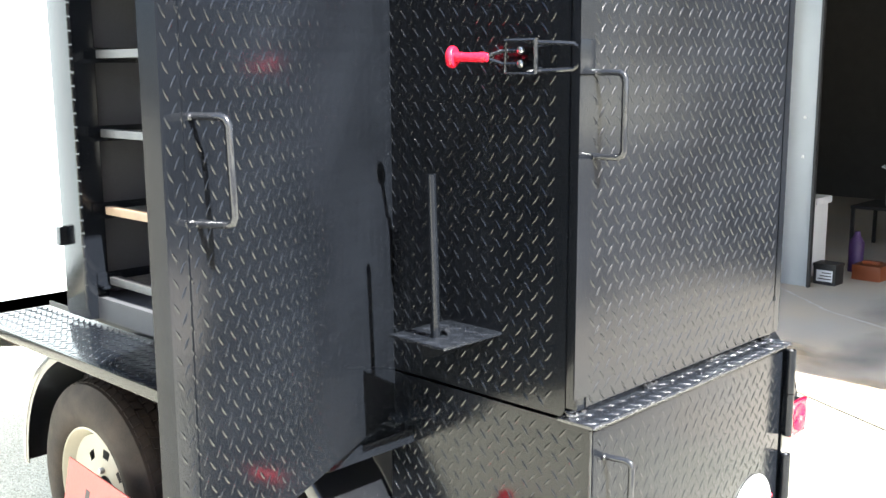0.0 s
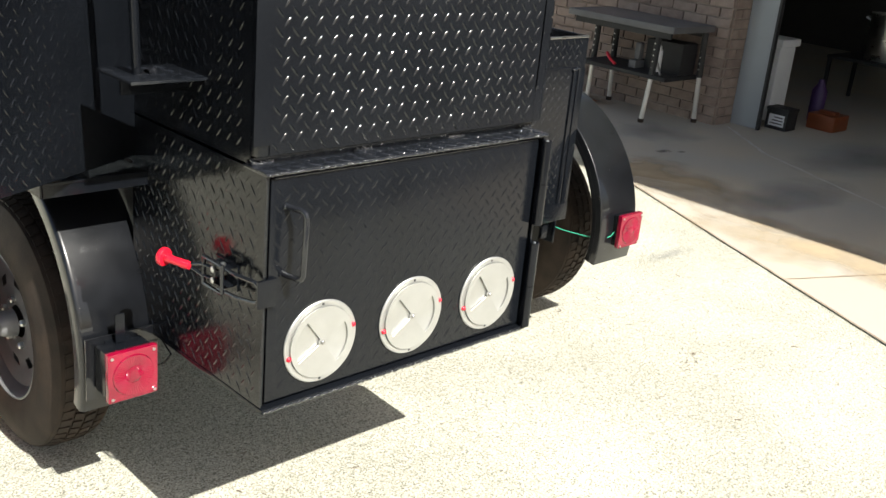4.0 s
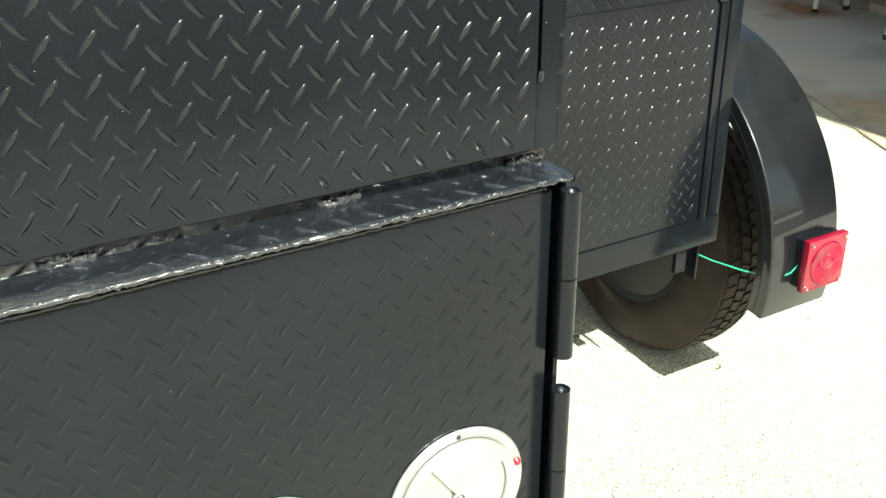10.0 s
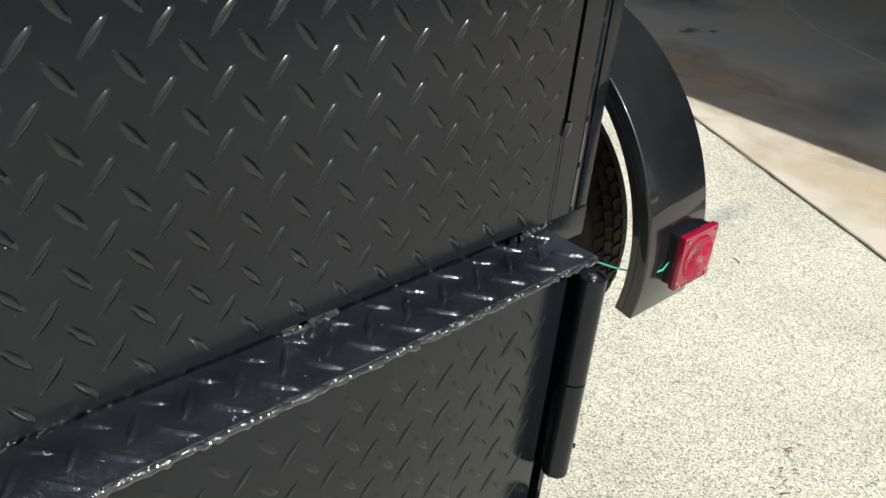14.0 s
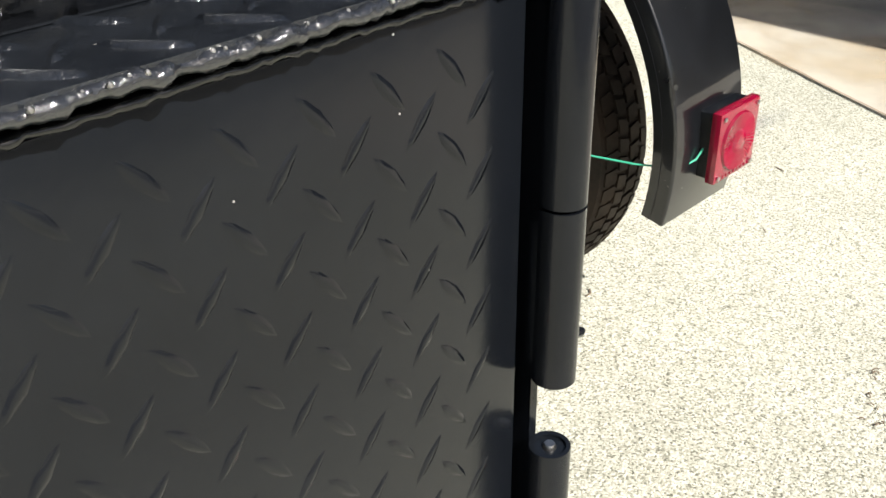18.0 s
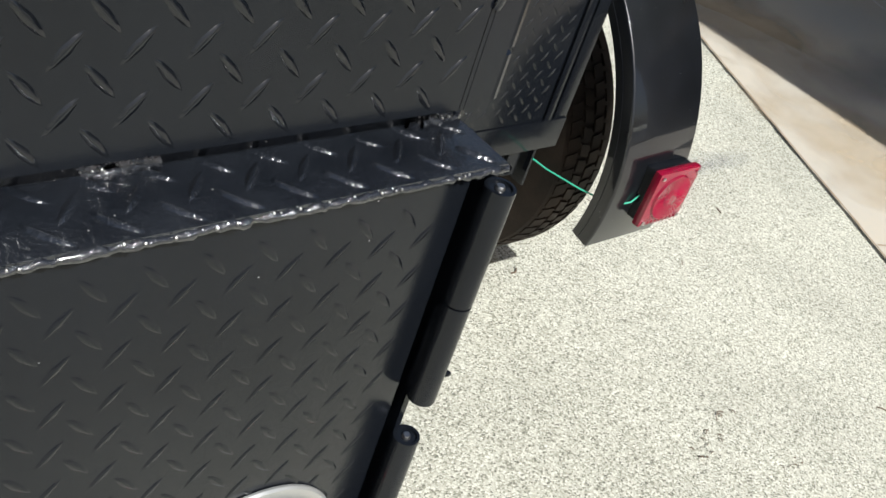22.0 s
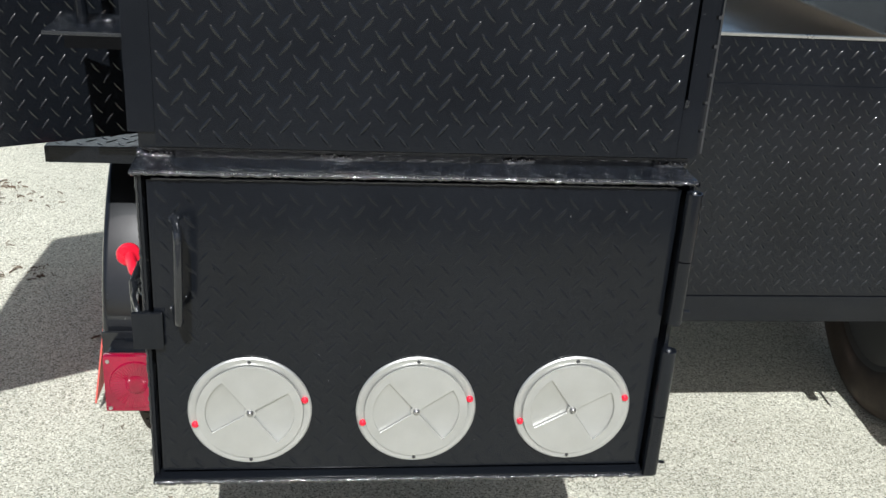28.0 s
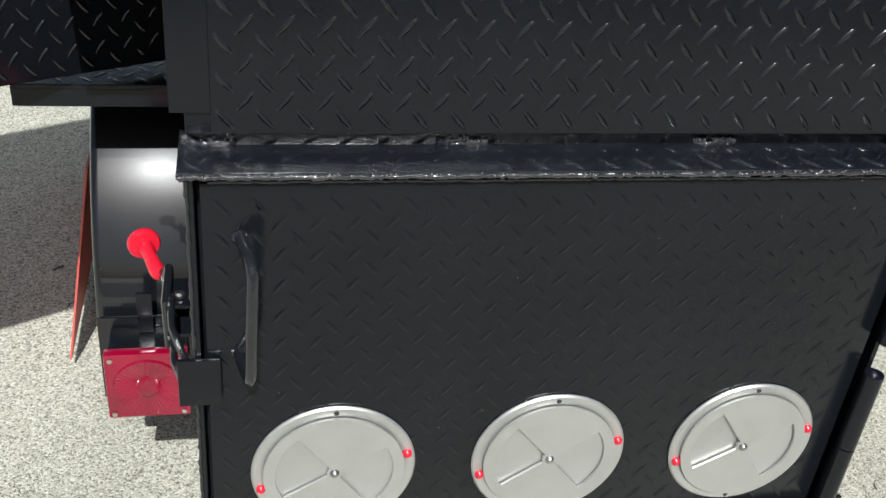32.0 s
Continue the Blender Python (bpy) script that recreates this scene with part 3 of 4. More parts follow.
# Unseen hood and overhang, added to throw shade on the ground beyond.
part("shading_hood", block(0.0, 1.0, 0.62, 2.02, CT + 0.03, 2.56), BLACK, trailer, smooth=False)
part("shading_hood_roof", block(-0.34, 1.06, 0.61, 2.07, 2.56, 2.60, 0.004), BLACK, trailer)
part("chamber_jamb", block(-0.03, 0.04, 1.885, 2.035, 0.93, CT, 0.003), BLACK, trailer, "black chamber door jamb")
part("chamber_jamb", block(0.0, 0.04, 0.72, 0.76, 1.0, CT, 0.003), BLACK, trailer)
part("chamber_side", block(0.0, 0.006, 0.54, 0.72, 0.93, CT), BLACK, trailer, smooth=False)
piano_hinge((-0.033, 1.89, 0.96), (-0.033, 1.89, CT))
keeper = part("door_keeper", block(-0.055, -0.03, 2.0, 2.03, 1.155, 1.215, 0.004), BLACK, trailer, "black keeper plate on the chamber jamb")
part("keeper_bolt", lathe([(0, 0.010), (0.008, 0.010), (0.012, 0.006), (0.012, 0)], (-0.04, 2.03, 1.185), (0, 1, 0), 8), ZINC, keeper)
RUST = material("rusty_bare_steel", (0.42, 0.30, 0.20), 0.6, metal=0.4, second=(0.22, 0.15, 0.1), scale=18)


def rack(z, mat, label):
    r = part("rack", block(0.02, 0.05, 0.78, 1.84, z - 0.012, z + 0.012, 0.002), mat, trailer, label)
    bm = bmesh.new()
    for i in range(53):
        y = 0.79 + i * 0.0198
        block(0.05, 0.93, y, y + 0.004, z, z + 0.005, bm=bm)
    for i in range(9):
        x = 0.1 + i * 0.1
        block(x, x + 0.006, 0.79, 1.84, z - 0.005, z, bm=bm)
    part("rack_wire", bm, STEEL, r, kind="stuff", smooth=False)
    part("rack_rail", block(0.0, 0.93, 1.84, 1.882, z - 0.025, z - 0.015), BLACK, r, smooth=False)
    part("rack_rail_lip", block(0.0, 0.93, 1.879, 1.885, z - 0.025, z + 0.02), BLACK, r, smooth=False)
    part("rack_rail", block(0.0, 0.93, 0.765, 0.80, z - 0.025, z - 0.015), BLACK, r, smooth=False)


OLDSTEEL = material("greasy_rack_steel", (0.065, 0.064, 0.064), 0.4, metal=0.35, vary=0.35, scale=22)
for z in (1.055, 1.275, 1.512, 1.747, 1.965):
    if z == 1.275:
        rack(z, RUST, "sliding cooking rack with rusty front bar")
    else:
        rack(z, OLDSTEEL, "sliding cooking rack with greasy grey front bar")

# chamber door, swung wide open
U = Vector((-0.773, -0.368, 0)).normalized()
N = Vector((-U.y, U.x, 0))
PLACE = Matrix(((U.x, -N.x, 0, 0.0), (U.y, -N.y, 0, 0.56), (0, 0, 1, 0), (0, 0, 0, 1)))


def on_door(s, out, z):
    return Vector((0, 0.56, z)) + U * s + N * out


def door_block(s0, s1, o0, o1, z0, z1, bevel=0.0):
    bm = block(s0, s1, -o1, -o0, z0, z1, bevel)
    bmesh.ops.transform(bm, matrix=PLACE, verts=bm.verts)
    return bm


odoor = part("chamber_door", door_block(0.0, 0.853, 0.0, 0.03, 0.945, CT, 0.003), BLACK, trailer, "black tread-plate chamber door, swung open")
tread(odoor, BLACK, on_door(0.848, 0.03, 0.95), -U, (0, 0, 1), 0.843, CT - 0.96, size=0.92, rise=0.85)
piano_hinge((-0.006, 0.553, 0.95), (-0.006, 0.553, CT))
part("door_fold", door_block(0.800, 0.8015, 0.03, 0.0312, 1.03, CT), BLACK, odoor, smooth=False)
bar_handle(odoor, on_door(0.781, 0.03, 1.634), on_door(0.772, 0.03, 1.480), N * 0.06)
lk = part("slam_bolt", door_block(0.795, 0.868, 0.03, 0.036, 0.945, 1.046, 0.002), BLACK, odoor, "spring bolt on a black bracket")
part("bolt_rod", tube([on_door(0.988, 0.08, 1.082), on_door(0.90, 0.068, 1.070), on_door(0.835, 0.06, 1.062), on_door(0.815, 0.058, 1.052), on_door(0.811, 0.056, 0.935)], 0.006, 10), ZINC, lk, "zinc-plated bent bolt rod")
bm = bmesh.new()
pts = [on_door(0.811 + 0.0085 * math.cos(i * 0.6), 0.056 + 0.0085 * math.sin(i * 0.6), 0.960 + i * 0.0007) for i in range(105)]
tube(pts, 0.0017, 6, bm)
part("coil_spring", bm, ZINC, lk, "zinc coil spring")
for z in (0.948, 1.038):
    part("bolt_guide", door_block(0.793, 0.842, 0.036, 0.078, z, z + 0.006, 0.001), BLACK, lk)

# deck over the left wheels
def on_slope(bm):
    """Deck parts fall very gently towards the front."""
    for v in bm.verts:
        v.co.z -= 0.004 * (v.co.y - 0.467)
    return bm


deck = part("deck", on_slope(block(-0.24, -0.001, 0.467, 2.24, 0.918, 0.925, 0.002)), BLACK, trailer, "black tread-plate deck over the wheels")
part("deck_edge", on_slope(block(-0.246, -0.239, 0.467, 2.24, 0.893, 0.924, 0.002)), BLACK, deck)
part("deck_edge", block(-0.239, -0.001, 0.467, 0.473, 0.893, 0.918), BLACK, deck)
tread(deck, BLACK, (-0.236, 0.472, 0.925), (1, 0, 0), (0, 1, -0.004), 0.23, 1.76)
for y in (0.55, 1.3, 2.08):
    part("deck_brace", on_slope(block(-0.235, -0.002, y, y + 0.03, 0.893, 0.917)), BLACK, deck, smooth=False)
part("deck", block(1.80, 2.02, 1.4, 2.05, 0.918, 0.925, 0.002), BLACK, trailer)

# side bin on the right half
for x0, x1, y0, y1 in ((0.826, 1.725, 0.634, 0.64), (1.006, 1.725, 2.50, 2.506), (0.826, 0.832, 0.64, 0.715), (1.719, 1.725, 0.64, 2.50)):
    part("bin_panel", block(x0, x1, y0, y1, 0.50, 1.138), BLACK, trailer, "black open bin side panel", smooth=False)
part("prep_tray", block(1.004, 1.719, 0.64, 2.50, 1.092, 1.100), TRAY, trailer, "polished steel prep tray sunk in the bin", smooth=False)
# Zinc in place of enamel puts the rim's sky reflection into its colour.
part("bin_rim", block(0.826, 1.727, 0.631, 0.643, 1.138, 1.1445, 0.002), ZINC, trailer, "front rim of the bin, sky glint put in as zinc")
for x0, x1, y0, y1 in ((1.006, 1.729, 2.484, 2.510), (1.713, 1.727, 0.643, 2.484)):
    part("bin_rim", block(x0, x1, y0, y1, 1.136, 1.145, 0.002), GLOSS, trailer)
part("bin_ledge", block(0.832, 1.004, 0.64, 0.715, 1.092, 1.100), GLOSS, trailer, smooth=False)
part("corner_tab", block(0.838, 0.864, 0.620, 0.629, 1.098, 1.136, 0.002), PRIMER_AND_SHADE, trailer, "small grey welded corner tab")
part("bin_lower_sheet", block(0.835, 1.655, 0.630, 0.634, 0.552, 1.040), BLACK, trailer, smooth=False)
tread(trailer, BLACK, (0.84, 0.630, 0.556), (1, 0, 0), (0, 0, 1), 0.81, 0.48, size=0.82, pitch=0.035)
tread(trailer, BLACK, (0.84, 0.634, 1.044), (1, 0, 0), (0, 0, 1), 0.87, 0.09, size=0.82, pitch=0.035)
part("bin_post", block(1.664, 1.682, 0.628, 0.634, 0.52, 1.035, 0.002), BLACK, trailer)
part("bin_post", block(1.692, 1.725, 0.630, 0.634, 0.50, 1.035, 0.001), BLACK, trailer)
part("bin_sill", block(0.826, 1.725, 0.627, 0.634, 0.486, 0.550, 0.002), BLACK, trailer)
weld(trailer, (1.655, 0.630, 1.028), (1.688, 0.629, 1.036), 0.005, 0.004, seed=14)
part("hanger_bracket", block(1.672, 1.678, 0.63, 0.675, 0.40, 0.50), BLACK, trailer, smooth=False)
part("hanger_bracket", block(1.625, 1.655, 0.645, 0.655, 0.42, 0.50), BLACK, trailer, smooth=False)
# frame under the trailer
part("chassis_side", block(0.03, 0.036, 0.545, 2.3, 0.43, 0.918), SOOT, trailer, smooth=False)
part("chassis_side", block(1.70, 1.706, 1.43, 2.3, 0.43, 0.918), SOOT, trailer, smooth=False)
for x in (0.16, 1.60):
    part("frame_beam", block(x, x + 0.05, 0.85, 2.3, 0.40, 0.46, 0.004), BLACK, trailer)
for y in (0.965, 1.70):
    part("axle", tube([(-0.02, y, 0.388), (1.80, y, 0.388)], 0.03, 14), BLACK, trailer)


def fender_line(r, front, lift, end):
    """Side outline of a tandem fender: rear quarter, gently rising top, front quarter."""
    pts = [(0.932 - r * math.cos(radians(a)), 0.462 + r * math.sin(radians(a))) for a in range(-13, 91, 4)]
    pts += [(front + r * math.sin(radians(a)), 0.462 + lift + r * math.cos(radians(a))) for a in range(0, end, 5)]
    return pts


def fender(x0, x1, front=1.60, lift=0.0, end=104, soft=0.006):
    bm = bmesh.new()
    across = [(x0, 0.024)] + [(x0 + soft * a, soft * b) for a, b in ((0.03, 0.7), (0.2, 0.3), (0.55, 0.07), (1.0, 0.0))]
    across += [(x1 - soft * a, soft * b) for a, b in ((1.0, 0.0), (0.55, 0.07), (0.2, 0.3), (0.03, 0.7))] + [(x1, 0.024)]
    lines = [[bm.verts.new((x, y, z)) for y, z in fender_line(0.470 - q, front, lift, end)] for x, q in across]
    for a, b in zip(lines, lines[1:]):
        for j in range(len(a) - 1):
            bm.faces.new((a[j], a[j + 1], b[j + 1], b[j]))
    bmesh.ops.recalc_face_normals(bm, faces=bm.faces)
    bmesh.ops.solidify(bm, geom=bm.faces, thickness=0.004)
    return bm


def fender_skirt(x, front=1.60, lift=0.0, end=104):
    """The turned-in lip along a fender's edge."""
    bm = bmesh.new()
    outer, inner = [[bm.verts.new((x, y, z)) for y, z in fender_line(r, front, lift, end)] for r in (0.446, 0.43)]
    for j in range(len(outer) - 1):
        bm.faces.new((outer[j], outer[j + 1], inner[j + 1], inner[j]))
    bmesh.ops.recalc_face_normals(bm, faces=bm.faces)
    bmesh.ops.solidify(bm, geom=bm.faces, thickness=0.003)
    return bm


LEFT = (1.66, -0.02, 93)
part("fender_lip", fender_skirt(-0.171, *LEFT), FENDER, trailer)
part("fender_lip", fender_skirt(1.7255), FENDER, trailer)
part("fender", fender(-0.172, 0.018, *LEFT, soft=0.013), FENDER, trailer, "glossy black tandem wheel fender")
part("fender", fender(1.724, 1.926), FENDER, trailer, "glossy black tandem wheel fender")


def tail_light(x, y):
    z = 0.482
    b = part("tail_light", block(x - 0.056, x + 0.056, y + 0.012, y + 0.072, z - 0.056, z + 0.056, 0.006), BLACK, trailer, "square red trailer tail light")
    lens = part("lens", block(x - 0.061, x + 0.061, y - 0.004, y + 0.014, z - 0.061, z + 0.061, 0.007), LENS, b, "ribbed red plastic lens")
    bm = bmesh.new()
    seg = 96
    rings = [(0.0, 0.0505, 0), (0.0035, 0.0485, 1), (0.0022, 0.034, 1), (0.0018, 0.020, 1), (0.0045, 0.017, 1), (0.0055, 0.006, 0)]
    vv = [[bm.verts.new((x + q * math.cos(k * math.tau / seg), y - 0.004 - h - (0.0009 * rib if k % 2 else 0), z + q * math.sin(k * math.tau / seg))) for k in range(seg)] for h, q, rib in rings]
    for a, c in zip(vv, vv[1:]):
        for k in range(seg):
            bm.faces.new((a[k], a[(k + 1) % seg], c[(k + 1) % seg], c[k]))
    bm.faces.new(vv[-1])
    part("reflector_ring", bm, LENS, b, "round ribbed red reflector")
    for k in range(9):
        q = -0.046 + k * 0.0115
        part("lens_rib", block(x + q - 0.0012, x + q + 0.0012, y - 0.0052, y - 0.004, z - 0.057, z - 0.052), LENS, b, smooth=False)
    for sx in (-1, 1):
        for sz in (-1, 1):
            part("screw", lathe([(0, 0.004), (0.002, 0.004), (0.003, 0.002)], (x + sx * 0.051, y - 0.005, z + sz * 0.051), (0, -1, 0), 8), ZINC, b)
    part("mount_plate", block(x - 0.03, x + 0.03, y + 0.072, y + 0.085, z - 0.05, z + 0.06, 0.001), BLACK, b)


tail_light(-0.092, 0.372)
tail_light(1.852, 0.431)
part("light_panel", block(-0.168, 0.012, 0.447, 0.453, 0.398, 0.552, 0.002), FENDER, trailer, "dusty black tail light panel")
part("light_tab", block(-0.105, -0.083, 0.425, 0.430, 0.54, 0.61), BLACK, trailer, smooth=False)
part("light_wire", tube([(1.676, 0.64, 0.462), (1.69, 0.60, 0.456), (1.72, 0.53, 0.452), (1.755, 0.47, 0.452), (1.782, 0.458, 0.462), (1.805, 0.455, 0.485)], 0.0018, 6), GREEN, trailer, "thin green lamp wire")
part("light_wire", tube([(-0.03, 0.40, 0.47), (0.0, 0.395, 0.475), (0.02, 0.40, 0.49), (0.02, 0.47, 0.52)], 0.002, 6), BLACK, trailer)


def wheel(x, y, zc, side, rim_mat, label, parent=None, r=0.345, w=0.185):
    """side: -1 where the outer face looks to -x, 1 to +x."""
    parent = parent or trailer
    o = x if side < 0 else x + w
    ax = (1, 0, 0) if side < 0 else (-1, 0, 0)
    k = r / 0.345
    prof = [(0.012, 0.205), (0.004, 0.215), (0.0, 0.25), (0.004, 0.285), (0.012, 0.312), (0.024, 0.333), (0.045, 0.340), (w - 0.045, 0.340), (w - 0.024, 0.333), (w - 0.012, 0.312), (w - 0.004, 0.285), (w, 0.25), (w - 0.004, 0.215), (w - 0.012, 0.205)]
    base = part("wheel", lathe([(0.012, 0.207 * k), (0.010, 0.200 * k), (0.016, 0.196 * k), (0.03, 0.192 * k), (0.045, 0.178 * k), (0.06, 0.172 * k), (0.14, 0.172 * k), (w - 0.02, 0.195 * k), (w - 0.012, 0.207 * k)], (o, y, zc), ax, 48, caps=False), rim_mat, parent, label)
    part("tyre", lathe([(a, b * k) for a, b in prof], (o, y, zc), ax, 64, caps=False), RUBBER, base, "black rubber trailer tyre with worn tread")
    bm = bmesh.new()
    n = 62
    for i in range(n):
        for row in range(4):
            a0 = math.tau * (i + 0.5 * (row % 2)) / n
            ha = math.tau / n * 0.36
            x0 = 0.030 + row * (w - 0.06) / 4 + 0.003
            x1 = x0 + (w - 0.06) / 4 - 0.006
            vs = []
            for rr in (0.338 * k, 0.345 * k):
                for xa, sh in ((x0, -0.25), (x1, 0.25)):
                    for s in (-1, 1):
                        a = a0 + ha * s + ha * sh * (1 if row % 2 else -1)
                        drop = 0.006 if row in (0, 3) and (xa == x0) == (row == 0) else 0
                        vs.append(bm.verts.new((o - side * xa, y + (rr - drop) * math.cos(a), zc + (rr - drop) * math.sin(a))))
            for f in ((4, 5, 7, 6), (0, 1, 5, 4), (2, 6, 7, 3), (0, 4, 6, 2), (1, 3, 7, 5)):
                bm.faces.new([vs[q] for q in f])
    part("tread_block", bm, RUBBER, base, kind="stuff", smooth=False)
    # dished centre with hand holes
    bm = bmesh.new()
    seg, rings = 64, [(0.052, 0.045), (0.046, 0.062), (0.044, 0.085), (0.046, 0.105), (0.050, 0.132), (0.044, 0.150), (0.040, 0.176)]
    vv = [[bm.verts.new((o - side * d, y + q * k * math.cos(j * math.tau / seg), zc + q * k * math.sin(j * math.tau / seg))) for j in range(seg)] for d, q in rings]
    for i in range(len(rings) - 1):
        for j in range(seg):
            if i == 3 and j % 8 in (0, 1, 2):
                continue
            bm.faces.new((vv[i][j], vv[i][(j + 1) % seg], vv[i + 1][(j + 1) % seg], vv[i + 1][j]))
    part("wheel_disc", bm, rim_mat, base)
    part("hub_cap", lathe([(0.02, 0.038), (0.035, 0.036), (0.05, 0.034), (0.062, 0.028), (0.066, 0.02), (0.066, 0)], (o - side * 0.06, y, zc), (side, 0, 0), 24), rim_mat, base, "grey painted hub cap")
    for i in range(5):
        a = i * math.tau / 5 + 0.3
        part("wheel_nut", lathe([(0, 0.010), (0.014, 0.010), (0.018, 0.006), (0.018, 0)], (o - side * 0.050, y + 0.066 * k * math.cos(a), zc + 0.066 * k * math.sin(a)), (side, 0, 0), 6), ZINC, base)
    part("brake_drum", lathe([(0, 0.19), (0.09, 0.19), (0.105, 0.13), (0.105, 0)], (o - side * 0.075, y, zc), (-side, 0, 0), 32), SOOT, base, "dark brake drum")
    return base


DARKRIM = material("dark_wheel_back", (0.03, 0.027, 0.025), 0.7, vary=0.4, scale=12)
GREYRIM = material("silver_wheel_paint", (0.17, 0.17, 0.175), 0.4, metal=0.3, vary=0.2, scale=12)
CREAM = material("cream_wheel_paint", (0.42, 0.39, 0.3), 0.45, vary=0.1, scale=12)
wheel(-0.172, 0.965, 0.388, -1, GREYRIM, "silver painted steel trailer wheel")
wheel(-0.160, 1.695, 0.448, -1, CREAM, "cream painted steel trailer wheel")
wheel(1.748, 0.965, 0.388, 1, DARKRIM, "dark steel trailer wheel")
wheel(1.748, 1.70, 0.388, 1, DARKRIM, "dark steel trailer wheel")

# inside the firebox: grate, burner and ash pan
grate = part("fire_grate", block(0.07, 0.73, 0.09, 0.11, 0.722, 0.752, 0.002), STEEL, trailer, "bare steel fire grate with angle front")
bm = bmesh.new()
for i in range(38):
    x = 0.075 + i * 0.0172
    tube([(x, 0.10, 0.752), (x + 0.0086, 0.20, 0.752), (x, 0.30, 0.752), (x + 0.0086, 0.40, 0.752), (x, 0.50, 0.752)], 0.002, 4, bm)
part("expanded_mesh", bm, STEEL, grate, kind="stuff")
for x in (0.09, 0.69):
    part("grate_leg", block(x, x + 0.02, 0.12, 0.14, 0.66, 0.722), STEEL, grate, smooth=False)
part("ash_pan", block(0.06, 0.74, 0.09, 0.50, 0.577, 0.585, 0.001), SOOT, trailer, "sooty flat ash pan")
part("ash_pan_lip", block(0.06, 0.74, 0.084, 0.09, 0.577, 0.615, 0.001), STEEL, trailer)
burner = thing("gas_burner", (0.4, 0.25, 0.752), "bright steel pipe burner under two angle shields", "burner")
for y in (0.17, 0.30):
    bm = bmesh.new()
    prof = [(y - 0.035, 0.765), (y, 0.805), (y + 0.035, 0.765)]
    rows = [[bm.verts.new((x, q, z)) for q, z in prof] for x in (0.115, 0.685)]
    for j in range(2):
        bm.faces.new((rows[0][j], rows[0][j + 1], rows[1][j + 1], rows[1][j]))
    bmesh.ops.solidify(bm, geom=bm.faces, thickness=0.003)
    part("heat_shield", bm, ZINC, burner, "bright galvanised angle shield", smooth=False)
part("burner_pipe", tube([(0.10, 0.235, 0.778), (0.70, 0.235, 0.778)], 0.012, 14), SOOT, burner, "black drilled burner pipe")
for x in (0.108, 0.688):
    part("end_plate", block(x, x + 0.004, 0.12, 0.35, 0.754, 0.81), STEEL, burner, smooth=False)

# ---- yard sign leaning on the wheel ----
sign = thing("yard_sign", (-0.25, 1.3, 0.05), "salmon-red printed yard sign leaning on tyre", "sign")
SB, SU, SV = Vector((-0.312, 0.955, 0.075)), Vector((0.015, 0.99, 0.052)).normalized(), Vector((0.165, -0.055, 0.985)).normalized()
SN = SV.cross(SU)
SN = SN if SN.x < 0 else -SN
SW, SH = 0.75, 0.485
bm = bmesh.new()
vs = [bm.verts.new(SB + SU * a + SV * b + SN * c) for c in (0, 0.004) for a, b in ((0, 0), (SW, 0), (SW, SH), (0, SH))]
for f in ((3, 2, 1, 0), (4, 5, 6, 7), (0, 1, 5, 4), (1, 2, 6, 5), (2, 3, 7, 6), (3, 0, 4, 7)):
    bm.faces.new([vs[i] for i in f])
part("sign_board", bm, PINK, sign, smooth=False)


FADED = material("faded_violet_ink", (0.16, 0.05, 0.14), 0.5, vary=0.3, scale=6)


def sign_bar(a0, a1, b0, b1, ink):
    bm = bmesh.new()
    bm.faces.new([bm.verts.new(SB + SU * a + SV * b + SN * 0.0046) for a, b in ((a0, b0), (a1, b0), (a1, b1), (a0, b1))])
    return part("print_bar", bm, ink, sign, smooth=False)


# the side nearest the trailer's rear is the end of each printed line
def letter_bars(words, b0, b1, ink):
    for start, count in words:
        for k in range(count):
            tall = 1.0 if k in (0, count - 1) else 0.72
            sign_bar(start + 0.038 * k, start + 0.038 * k + 0.026, b0, b0 + (b1 - b0) * tall, ink)


letter_bars(((0.05, 4), (0.24, 6), (0.53, 3)), 0.335, 0.43, INK)
letter_bars(((0.05, 4), (0.25, 3), (0.43, 3)), 0.075, 0.155, FADED)


def lettering(text, size, m, mat, parent, depth=0.0006):
    cu = bpy.data.curves.new("lettering", "FONT")
    cu.body, cu.size, cu.align_x, cu.align_y, cu.extrude = text, size, "CENTER", "CENTER", depth
    cu.materials.append(mat)
    ob = new("lettering", cu)
    ob.parent = parent
    ob.matrix_parent_inverse = parent.matrix_basis.inverted()
    ob.matrix_basis = m
    return ob


right = -SU
up = SN.cross(right)
m = Matrix((right.to_4d(), up.to_4d(), SN.to_4d(), (0, 0, 0, 1))).transposed()
m.translation = SB + SU * 0.335 + SV * 0.245 + SN * 0.006
m[3][0] = m[3][1] = m[3][2] = 0
m[3][3] = 1
lettering("Sales - Rentals", 0.098, m, INK, sign)

